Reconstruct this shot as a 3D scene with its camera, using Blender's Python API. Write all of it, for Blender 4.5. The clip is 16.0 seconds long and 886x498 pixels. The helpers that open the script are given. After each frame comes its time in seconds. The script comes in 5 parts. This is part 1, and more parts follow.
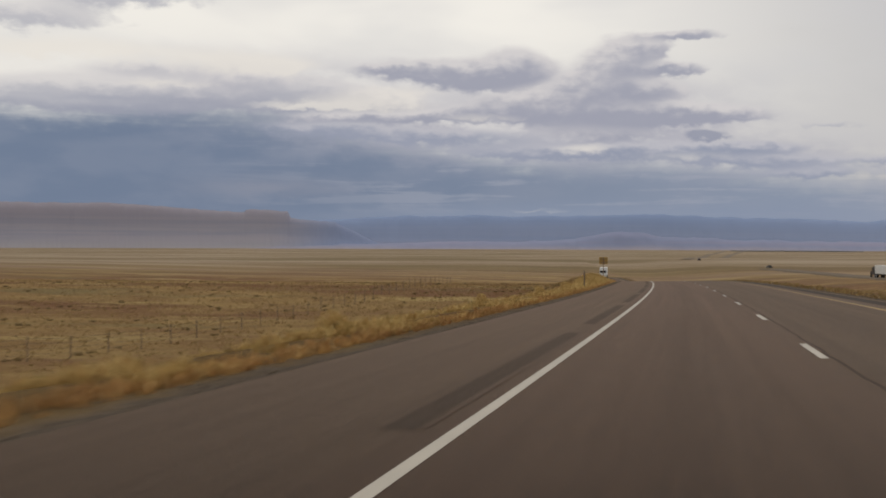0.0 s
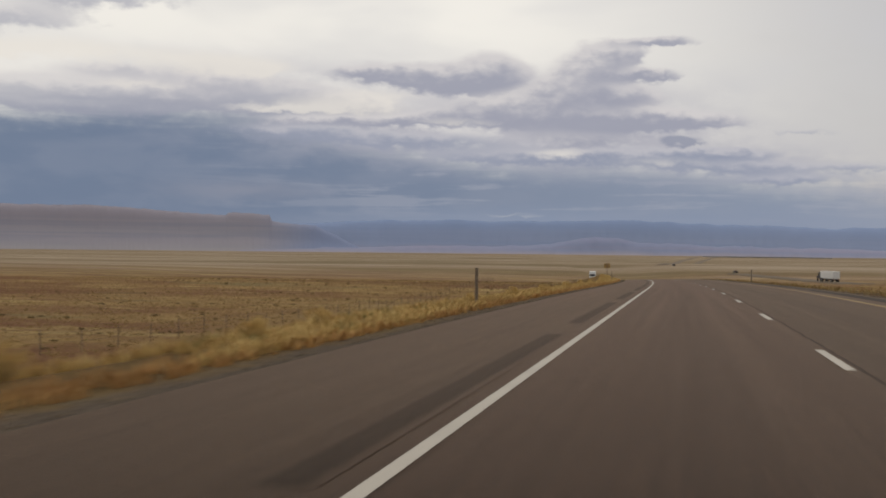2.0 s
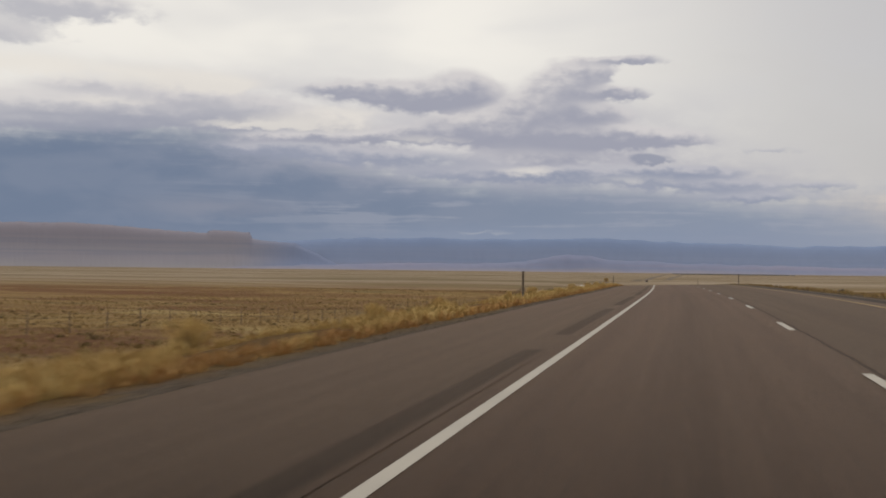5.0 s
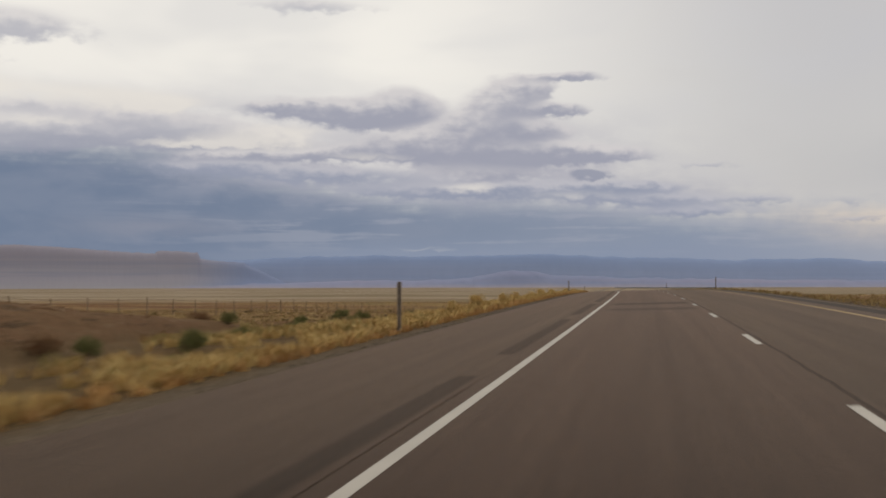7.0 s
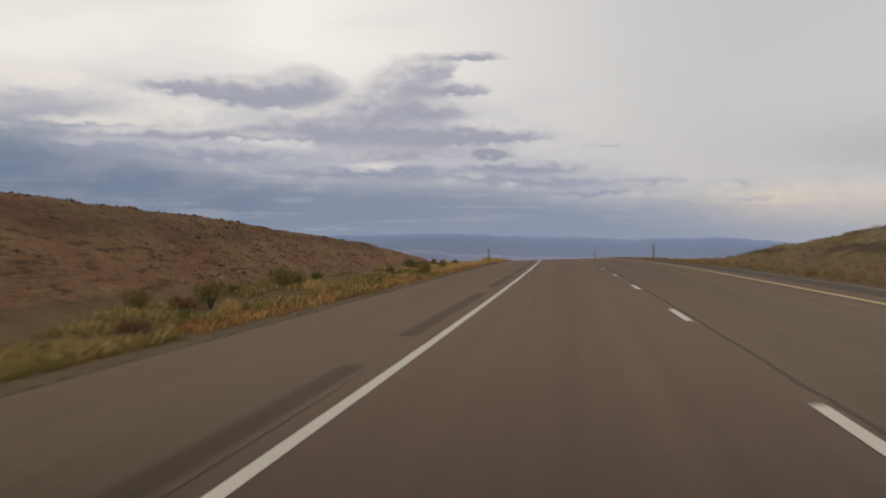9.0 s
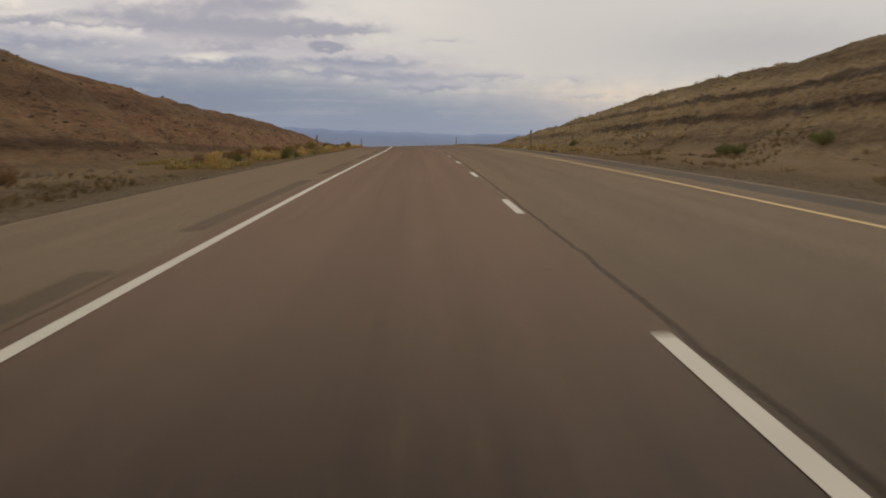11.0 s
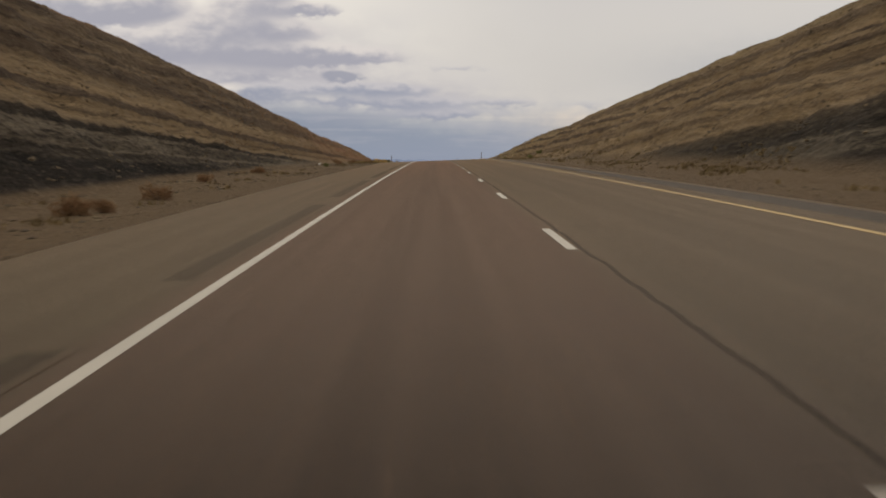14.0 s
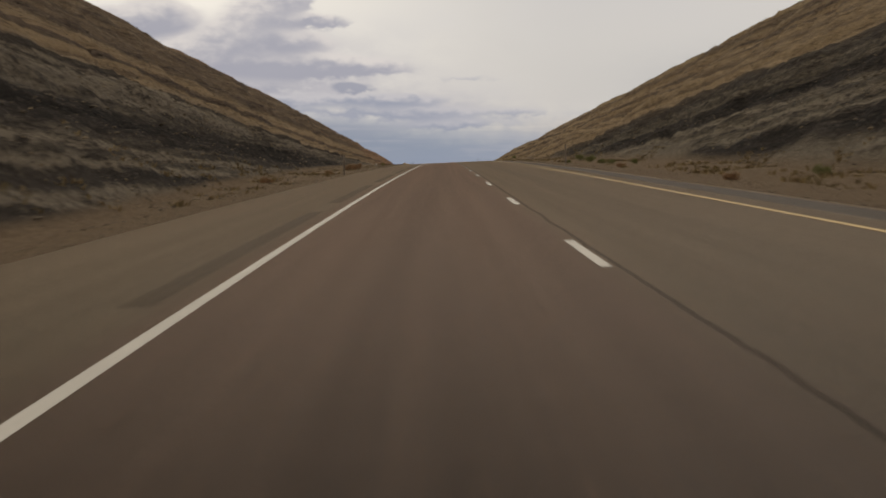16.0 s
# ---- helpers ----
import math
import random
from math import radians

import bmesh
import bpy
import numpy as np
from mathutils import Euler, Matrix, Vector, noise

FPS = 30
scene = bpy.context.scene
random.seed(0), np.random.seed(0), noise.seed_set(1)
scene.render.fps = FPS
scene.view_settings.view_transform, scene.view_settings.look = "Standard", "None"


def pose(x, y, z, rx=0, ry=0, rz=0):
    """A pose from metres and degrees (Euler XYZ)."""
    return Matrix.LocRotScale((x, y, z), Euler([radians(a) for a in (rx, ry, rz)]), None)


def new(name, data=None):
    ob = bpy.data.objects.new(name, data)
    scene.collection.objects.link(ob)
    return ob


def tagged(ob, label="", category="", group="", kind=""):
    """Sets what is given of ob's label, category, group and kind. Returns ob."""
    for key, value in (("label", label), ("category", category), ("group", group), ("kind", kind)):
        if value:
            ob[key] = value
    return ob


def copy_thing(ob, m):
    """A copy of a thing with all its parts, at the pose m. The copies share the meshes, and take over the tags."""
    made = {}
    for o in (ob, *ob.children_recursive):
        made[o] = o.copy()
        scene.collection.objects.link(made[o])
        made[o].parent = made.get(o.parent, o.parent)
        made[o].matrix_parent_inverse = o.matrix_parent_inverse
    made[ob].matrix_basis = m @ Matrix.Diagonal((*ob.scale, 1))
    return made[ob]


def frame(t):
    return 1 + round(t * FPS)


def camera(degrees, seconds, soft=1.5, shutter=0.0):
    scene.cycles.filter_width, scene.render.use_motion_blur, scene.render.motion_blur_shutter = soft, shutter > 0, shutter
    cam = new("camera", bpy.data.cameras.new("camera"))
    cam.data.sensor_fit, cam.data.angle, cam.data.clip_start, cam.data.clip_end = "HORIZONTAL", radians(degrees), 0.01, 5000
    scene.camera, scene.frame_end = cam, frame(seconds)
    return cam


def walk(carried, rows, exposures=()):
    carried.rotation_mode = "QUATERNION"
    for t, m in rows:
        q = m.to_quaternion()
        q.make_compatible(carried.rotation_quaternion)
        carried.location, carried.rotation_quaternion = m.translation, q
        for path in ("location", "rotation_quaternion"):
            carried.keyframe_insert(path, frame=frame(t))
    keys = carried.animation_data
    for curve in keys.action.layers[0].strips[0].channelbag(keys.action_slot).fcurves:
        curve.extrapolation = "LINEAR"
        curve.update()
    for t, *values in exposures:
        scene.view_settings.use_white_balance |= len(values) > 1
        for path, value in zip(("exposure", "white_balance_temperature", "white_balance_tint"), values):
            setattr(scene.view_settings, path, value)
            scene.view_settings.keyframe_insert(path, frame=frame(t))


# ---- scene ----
# ---------------------------------------------------------------- camera
cam = camera(42.56, 16.0, soft=1.8, shutter=0.25)
PATH = [
    (0, 1.857, 0.000, 1.326, 89.673, -0.222, 12.491),
    (0.5, 1.836, -17.875, 1.618, 89.666, -0.530, 12.191),
    (1, 1.740, -35.192, 1.901, 89.604, -0.320, 11.773),
    (1.5, 1.588, -52.712, 2.211, 89.731, -0.289, 11.615),
    (2, 1.226, -70.445, 2.418, 89.871, -0.618, 11.235),
    (2.5, 0.899, -88.012, 2.545, 90.103, -0.580, 10.927),
    (3, 0.386, -105.763, 2.723, 90.113, -0.592, 10.557),
    (3.5, -0.080, -123.451, 2.880, 90.206, -0.399, 10.327),
    (4, -0.609, -141.146, 2.980, 90.380, -0.405, 10.183),
    (6.5, -4.683, -229.596, 2.790, 91.418, -0.376, 7.791),
    (7, -5.764, -247.290, 2.674, 91.616, 0.114, 6.889),
    (7.5, -6.953, -264.549, 2.481, 91.618, 0.068, 7.004),
    (8, -8.275, -282.628, 2.289, 91.568, 0.221, 6.909),
    (8.5, -9.562, -300.136, 1.995, 91.798, 0.178, 6.128),
    (9, -10.859, -317.984, 1.754, 90.545, 0.205, 1.950),
    (9.5, -12.202, -335.654, 1.485, 89.309, -0.480, -4.137),
    (10, -13.594, -353.329, 1.166, 87.359, -0.578, -5.827),
    (12.5, -21.452, -441.732, -1.110, 83.134, 0.086, -6.078),
    (13, -23.077, -459.556, -1.608, 81.926, 0.306, -5.849),
    (13.5, -24.686, -477.165, -2.190, 82.197, 0.325, -5.765),
    (14, -26.353, -495.395, -2.799, 86.646, 0.453, -5.526),
    (14.5, -27.963, -513.200, -3.411, 87.290, 0.589, -5.376),
    (15, -29.502, -530.941, -4.082, 87.197, 0.396, -5.208),
    (15.5, -30.968, -548.534, -4.770, 87.146, 0.777, -5.005),
    (16, -32.490, -566.345, -5.512, 87.160, 1.034, -4.978),
]
walk(cam, [(t, pose(x, y, z, rx, ry, rz)) for t, x, y, z, rx, ry, rz in PATH],
     exposures=[(0.0, 0.0, 6600, 10), (8.5, 0.0, 6600, 10), (10.0, 0.08, 6900, 10), (12.5, 0.1, 7150, 11), (13.6, 0.1, 7100, 11), (14.2, 0.12, 7000, 10), (16.0, 0.1, 7000, 10)])

# ---------------------------------------------------------------- the road's line: curvature 1/km, grade %, cross fall %
KNOTS = np.arange(-640.0, 401.0, 40.0)
CURVE = [-0.74, -0.53, -0.31, -0.09, 0.0, 0.0, -0.02, 0.05, 0.28, 0.24, 0.24, 0.23, 0.32, 0.34, 0.19, 0.23, 0.24, 0.34, 0.43, 0.48, 0.5, 0.44, 0.34, 0.26, 0.2, 0.15, 0.1]
GRADE = [4.29, 4.11, 3.91, 3.63, 3.38, 2.89, 2.75, 1.98, 1.46, 1.32, 0.84, 0.41, -0.08, -0.82, -0.83, -1.46, -2.12, -2.26, -2.13, -2.5, -3.8, -4.6, -4.4, -3.6, -2.4, -1.4, -0.6]
BANK = [0.56, 1.54, 2.49, 3.29, 3.27, 2.75, 2.69, 2.86, 2.89, 2.96, 2.68, 2.4, 2.5, 2.66, 2.63, 2.53, 2.51, 2.64, 2.6, 2.1, 1.5, 0.96, 0.53, 0.2, -0.03, -0.22, -0.38]
DASH_START = 4.297
STEP = 2.0
LINE_S = np.arange(-900.0, 6001.0, STEP)


def make_line():
    k = np.interp(LINE_S, KNOTS, CURVE) * 1e-3
    k[(LINE_S > 420) | (LINE_S < -660)] = 0.0
    g = np.interp(LINE_S, KNOTS, GRADE) * 1e-2
    far = LINE_S > 400
    g[far] = -0.006 * np.exp(-(LINE_S[far] - 400) / 500)
    zero = int(np.argmin(abs(LINE_S)))
    psi = np.cumsum(k) * STEP
    psi -= psi[zero]
    x, y, z = np.cumsum(-np.sin(psi)) * STEP, np.cumsum(np.cos(psi)) * STEP, np.cumsum(g) * STEP
    return x - x[zero], y - y[zero], z - z[zero], psi, np.interp(LINE_S, KNOTS, BANK) * 1e-2


LX, LY, LZ, LPSI, LBANK = make_line()
MEAN_PSI = 0.05


def road_z(s):
    return np.interp(s, LINE_S, LZ)


def spot(s, off):
    """The place in plan, off metres to the right of the white edge line at s metres along it."""
    s, off = np.broadcast_arrays(np.asarray(s, float), np.asarray(off, float))
    psi = np.interp(s, LINE_S, LPSI)
    near = np.clip(off, -220, 220)
    rest = off - near
    x = np.interp(s, LINE_S, LX) + near * np.cos(psi) + rest * math.cos(MEAN_PSI)
    y = np.interp(s, LINE_S, LY) + near * np.sin(psi) + rest * math.sin(MEAN_PSI)
    return x, y


def hash2(i, j, seed):
    n = np.sin(i * 127.1 + j * 311.7 + seed * 74.7) * 43758.5453
    return n - np.floor(n)


def value_noise(x, y, seed=0):
    xi, yi = np.floor(x), np.floor(y)
    fx, fy = x - xi, y - yi
    fx, fy = fx * fx * (3 - 2 * fx), fy * fy * (3 - 2 * fy)
    a, b = hash2(xi, yi, seed), hash2(xi + 1, yi, seed)
    c, d = hash2(xi, yi + 1, seed), hash2(xi + 1, yi + 1, seed)
    return (a + (b - a) * fx) * (1 - fy) + (c + (d - c) * fx) * fy - 0.5


def fractal(x, y, seed=0, octaves=4):
    out, amp = 0.0, 1.0
    for k in range(octaves):
        out = out + amp * value_noise(x * 2 ** k, y * 2 ** k, seed + k)
        amp *= 0.5
    return out


def smooth(a, b, v):
    """0 at a, 1 at b, eased."""
    t = np.clip((v - a) / (b - a), 0, 1)
    return t * t * (3 - 2 * t)


# crest height of the cutting (or depth of the field) over the edge line, on both sides
LEFT_S = [-900, -640, -520, -460, -446, -420, -377, -345, -312, -290, -270, -250, -230, -215, -195, -170, -130, -100, -60, 70, 120, 190, 260, 340, 430, 560]
LEFT_H = [27.6, 26.4, 20.9, 16.1, 14.1, 11.8, 8.35, 5.2, 3.1, 2.85, 2.5, 1.88, 1.0, -0.1, -0.8, -1.4, -2.1, -2.9, -3.9, -3.6, -3.0, -1.6, -0.6, 0.2, 0.2, 0.0]
RIGHT_S = [-900, -640, -520, -472, -450, -424, -400, -362, -330, -300, -285, -265, -248, -235, -225, -205, -150, 0, 400]
RIGHT_H = [24.4, 22.4, 16.4, 13.6, 12.2, 10.0, 8.25, 6.7, 4.75, 4.0, 3.05, 2.05, 1.35, 0.7, 0.2, -0.4, -0.8, -1.0, -1.5]
SLOPE, LEFT_TOE, RIGHT_TOE = 0.75, 9.0, 15.0
TOE_S, TOE_OFF = [-640, -545, -505, -475, -430, -380, -330], [5.6, 5.9, 7.1, 8.6, 9.8, 9.6, 9.0]
EDGE_L, EDGE_R = -3.4, 8.75


def bedding(s, off, z):
    """Height within the layers of rock: level beyond -400 m, dipping along the deep part of the cutting."""
    left = 0.030 * smooth(-2.5, 1.5, z)
    return z + np.where(off < 2, left, 0.045) * (np.minimum(s, -400.0) + 480.0)


def strata(z, s, off):
    """Ledges of the level-bedded rock: how far the face stands out at height z."""
    q = bedding(s, off, z) + 0.6 * fractal(s * 0.03, off * 0.02, 31, 3)
    r = 0.55 * value_noise(q * 0.9, s * 0.02, 41) + 0.45 * value_noise(q * 2.3, s * 0.05, 42) + 0.25 * value_noise(q * 5.1, s * 0.12, 43)
    return r


def ground_z(s, off):
    """Height of the ground at (s, off)."""
    s, off = np.broadcast_arrays(np.asarray(s, float), np.asarray(off, float))
    zr = road_z(s)
    bank = np.interp(s, LINE_S, LBANK) * np.clip(off, -4.5, 11)
    left = off < 2
    d = np.where(left, -off, off)
    top = np.where(left, np.interp(s, LEFT_S, LEFT_H), np.interp(s, RIGHT_S, RIGHT_H))
    top = top + 0.28 * fractal(s / 17, d / 23, 5, 3) * smooth(1, 5, abs(top))
    left_toe = np.interp(s, TOE_S, TOE_OFF)
    slope = np.where(left, np.clip(top, 0.4, 99) / (np.clip(top, 0.4, 99) / SLOPE + LEFT_TOE - left_toe), SLOPE)
    toe = np.where(left, left_toe, RIGHT_TOE) + 1.2 * fractal(s / 14, d * 0, 11, 3) * smooth(1, 4, top)
    edge = np.where(left, -EDGE_L, EDGE_R)
    up = np.clip(d - toe, 0, None) * slope
    crest = top + np.where(left & (s < -200), 0.09, 0.03) * np.clip(d - toe - top / slope, 0, 45)
    k = np.clip(0.12 * abs(top), 0.05, 1.2)
    mixv = np.clip(0.5 + 0.5 * (crest - up) / k, 0, 1)
    cut = crest * (1 - mixv) + up * mixv - k * mixv * (1 - mixv)
    down = np.maximum(-0.30 * np.clip(d - edge - 2.6, 0, None), np.minimum(top, 0))
    w = smooth(-0.3, 0.5, top)
    h = cut * w + down * (1 - w)
    rock = smooth(0.8, 3.6, top) * smooth(0.3, 1.5, h) * smooth(0.1, 2.4, crest - up)
    h = h + rock * (1.4 * strata(zr + h, s, off) + 0.55 * fractal(s / 3.1, d / 2.2, 21, 4) + 0.42 * fractal(s / 1.9, d / 1.0, 27, 2) * smooth(6.0, 2.0, h))
    h = h + smooth(1.0, 5.0, d - edge) * 0.22 * fractal(s / 2.6, off / 2.6, 3, 4)
    h = h - 0.05 * smooth(0.0, 0.5, d - edge) - 0.12 * np.exp(-((d - edge - 3.0) / 1.5) ** 2) * (off > 2)
    h = h + 1.3 * smooth(4.4, 7.5, -off) * smooth(85, 150, s) * smooth(330, 240, s)
    h = h + 2.8 * smooth(28, 78, off) * smooth(90, 260, s)
    near = zr + bank + h
    x, y = spot(s, off)
    r = np.hypot(x, y)
    plain = -3.0 - 21.0 * (1 - np.exp(-r / 1700)) + 1.3 * fractal(x / 160, y / 90, 51, 4) * np.exp(-r / 1500) + 2.0 * fractal(x / 500, y / 200, 61, 3) * smooth(200, 900, r) * np.exp(-r / 4000)
    far = np.maximum(smooth(70, 420, d), smooth(520, 1100, s))
    z = near * (1 - far) + plain * far
    under = (off > EDGE_L) & (off < EDGE_R) & (s < 430)
    return np.where(under, zr + np.interp(s, LINE_S, LBANK) * off - 0.25, z)

# ---------------------------------------------------------------- node helpers
class Net:
    """Writes a node tree as expressions."""

    def __init__(self, tree):
        self.t = tree

    def node(self, kind, **props):
        n = self.t.nodes.new(kind)
        for key, value in props.items():
            setattr(n, key, value)
        return n

    def put(self, socket, value):
        if isinstance(value, bpy.types.NodeSocket):
            self.t.links.new(value, socket)
        elif isinstance(value, (tuple, list)) and len(value) == 3 and socket.type == "RGBA":
            socket.default_value = (*value, 1)
        else:
            socket.default_value = value

    def m(self, op, a, b=0.0, c=0.0, clamp=False):
        n = self.node("ShaderNodeMath", operation=op, use_clamp=clamp)
        for k, v in enumerate((a, b, c)):
            self.put(n.inputs[k], v)
        return n.outputs[0]

    def add(self, *v):
        out = v[0]
        for w in v[1:]:
            out = self.m("ADD", out, w)
        return out

    def mul(self, *v):
        out = v[0]
        for w in v[1:]:
            out = self.m("MULTIPLY", out, w)
        return out

    def ramp(self, v, a, b, lo=0.0, hi=1.0):
        n = self.node("ShaderNodeMapRange", interpolation_type="SMOOTHSTEP")
        for k, w in enumerate((v, a, b, lo, hi)):
            self.put(n.inputs[k], w)
        return n.outputs[0]

    def mix(self, f, a, b, kind="MIX"):
        n = self.node("ShaderNodeMix", data_type="RGBA", blend_type=kind)
        for k, v in zip((0, 6, 7), (f, a, b)):
            self.put(n.inputs[k], v)
        return n.outputs[2]

    def noise(self, vec, scale, detail=4.0, rough=0.55, warp=0.0):
        n = self.node("ShaderNodeTexNoise")
        self.put(n.inputs["Vector"], vec)
        for k, v in (("Scale", scale), ("Detail", detail), ("Roughness", rough), ("Distortion", warp)):
            self.put(n.inputs[k], v)
        return n.outputs[0]

    def vec(self, x, y, z=0.0):
        n = self.node("ShaderNodeCombineXYZ")
        for k, v in enumerate((x, y, z)):
            self.put(n.inputs[k], v)
        return n.outputs[0]

    def split(self, v):
        n = self.node("ShaderNodeSeparateXYZ")
        self.put(n.inputs[0], v)
        return n.outputs

    def scaled(self, v, x, y, z):
        n = self.node("ShaderNodeVectorMath", operation="MULTIPLY")
        self.put(n.inputs[0], v)
        n.inputs[1].default_value = (x, y, z)
        return n.outputs[0]


# ---------------------------------------------------------------- sky
SUN_EL, SUN_ROT = radians(38), radians(25)
world = bpy.data.worlds.new("sky")
scene.world = world
world.use_nodes = True
world.node_tree.nodes.clear()
w = Net(world.node_tree)
way = w.node("ShaderNodeTexCoord").outputs["Generated"]
wx, wy, wz = w.split(way)
az = w.mul(w.m("ARCTAN2", w.mul(wx, -1.0), wy), 57.2958)
el = w.mul(w.m("ARCSINE", wz), 57.2958)
flat = w.vec(w.mul(az, 0.1), w.mul(el, 0.26))
n_big = w.noise(flat, 0.9, 3.0, 0.5, 0.3)
n_mid = w.noise(flat, 2.4, 4.0, 0.5, 0.2)
n_fine = w.noise(w.vec(w.mul(az, 0.3), w.mul(el, 0.55)), 3.4, 5.0, 0.52, 0.15)
n_streak = w.noise(w.vec(w.mul(az, 0.06), w.mul(el, 0.9)), 1.6, 5.0, 0.55, 0.4)
aw = w.add(az, w.mul(w.m("SUBTRACT", n_mid, 0.5), 2.4), w.mul(w.m("SUBTRACT", n_fine, 0.5), 0.9))
ew = w.add(el, w.mul(w.m("SUBTRACT", n_fine, 0.5), 0.7), w.mul(w.m("SUBTRACT", n_mid, 0.5), 0.5))

clear = w.node("ShaderNodeTexSky", sky_type="NISHITA", sun_disc=False, sun_elevation=SUN_EL, sun_rotation=SUN_ROT)
clear_sky = w.mix(1.0, clear.outputs[0], (0.10, 0.10, 0.10), "MULTIPLY")
# high bright veil, whiter towards the sun's side, greyer away from it
veil = w.mix(w.ramp(w.add(az, w.mul(w.m("SUBTRACT", n_big, 0.5), 9.0)), -13.0, 10.0), (0.53, 0.518, 0.52), (0.90, 0.865, 0.80))
veil = w.mix(w.mul(w.ramp(n_big, 0.40, 0.68), 0.30), veil, (0.50, 0.50, 0.535))
col = w.mix(0.93, clear_sky, veil)


def blob(a, e, ra, re, u0=None, v0=None):
    """A soft swelling of cloud centred at azimuth a, elevation e."""
    u = w.m("DIVIDE", w.m("SUBTRACT", aw if u0 is None else u0, a), ra)
    v = w.m("DIVIDE", w.m("SUBTRACT", ew if v0 is None else v0, e), re)
    return w.m("EXPONENT", w.mul(w.add(w.mul(u, u), w.mul(v, v)), -1.0))


def heap(rows):
    out = None
    for a, e, ra, re, k in rows:
        one = w.mul(blob(a, e, ra * 1.1, re * 1.35), k)
        out = one if out is None else w.add(out, one)
    return out


wisp = w.add(w.mul(w.m("SUBTRACT", n_fine, 0.5), 1.1), w.mul(w.m("SUBTRACT", n_mid, 0.5), 0.9))
# grey sheet to the east with a pale warm gap under it
sheet = w.mul(blob(-22.0, 5.2, 8.0, 1.5, az, ew), w.ramp(el, 2.9, 3.7))
col = w.mix(w.mul(sheet, 0.55), col, (0.345, 0.365, 0.415))
gap = w.mul(w.ramp(ew, 1.0, 2.2), w.ramp(ew, 3.9, 2.9), w.ramp(aw, -6.0, -14.0))
col = w.mix(w.mul(gap, 0.8), col, (0.70, 0.61, 0.52))
# the dark rain bank, deep in the north-west and thinning eastwards
roof = w.add(2.45, w.mul(w.ramp(az, -16.0, 4.0), 2.2), w.mul(w.ramp(az, 8.0, 20.0), 2.1), w.mul(w.m("SUBTRACT", n_streak, 0.5), 1.6), w.mul(wisp, 1.0), w.mul(w.m("SUBTRACT", n_big, 0.5), 1.8))
bank = w.ramp(w.m("SUBTRACT", roof, el), -1.5, 1.5)
bank_tint = w.mix(w.ramp(az, -14.0, 24.0), (0.255, 0.300, 0.395), (0.140, 0.190, 0.288))
bank_tint = w.mix(w.mul(w.ramp(el, 2.6, 0.9), w.ramp(az, 24.0, 8.0)), bank_tint, (0.225, 0.275, 0.385))
streaks = w.mul(w.ramp(w.add(n_streak, w.mul(wisp, 0.12)), 0.50, 0.62), w.ramp(el, 1.2, 2.2), w.ramp(az, 28.0, 12.0))
bank_tint = w.mix(w.mul(w.ramp(n_mid, 0.35, 0.65), 0.22), bank_tint, (0.27, 0.30, 0.385))
bank_tint = w.mix(w.mul(streaks, 0.38), bank_tint, (0.36, 0.38, 0.455))
col = w.mix(w.mul(bank, w.ramp(az, -22.0, -4.0, 0.6, 0.97)), col, bank_tint)
# thin grey layer behind the heaped clouds
thin = w.mul(w.add(blob(6.0, 7.0, 8.0, 1.7, az, ew), w.mul(blob(22.0, 8.0, 9.0, 1.5, az, ew), 0.8), w.mul(blob(8.0, 5.4, 10.0, 1.1, az, ew), 1.5), w.mul(blob(-3.0, 4.2, 7.0, 0.9, az, ew), 0.7)), w.ramp(w.add(n_mid, w.mul(n_fine, 0.4)), 0.45, 0.85, 0.35, 1.0))
col = w.mix(w.m("MINIMUM", w.mul(thin, 0.85), 0.85), col, (0.42, 0.42, 0.485))
# mid-level lavender clouds that merge into heaped masses, paler along their tops
def mass(rows):
    """Summed swellings and how high in them one looks, -1 low to 1 high."""
    dens, level = None, None
    for a, e, ra, re, k in rows:
        u = w.m("DIVIDE", w.m("SUBTRACT", aw, a), ra)
        v = w.m("DIVIDE", w.m("SUBTRACT", ew, e), max(re * 1.2, re + 0.05))
        g = w.mul(w.m("EXPONENT", w.mul(w.add(w.mul(u, u), w.mul(v, v)), -0.9)), k)
        gv = w.mul(g, v)
        dens, level = (g, gv) if dens is None else (w.add(dens, g), w.add(level, gv))
    return dens, w.m("DIVIDE", level, w.add(dens, 0.02))


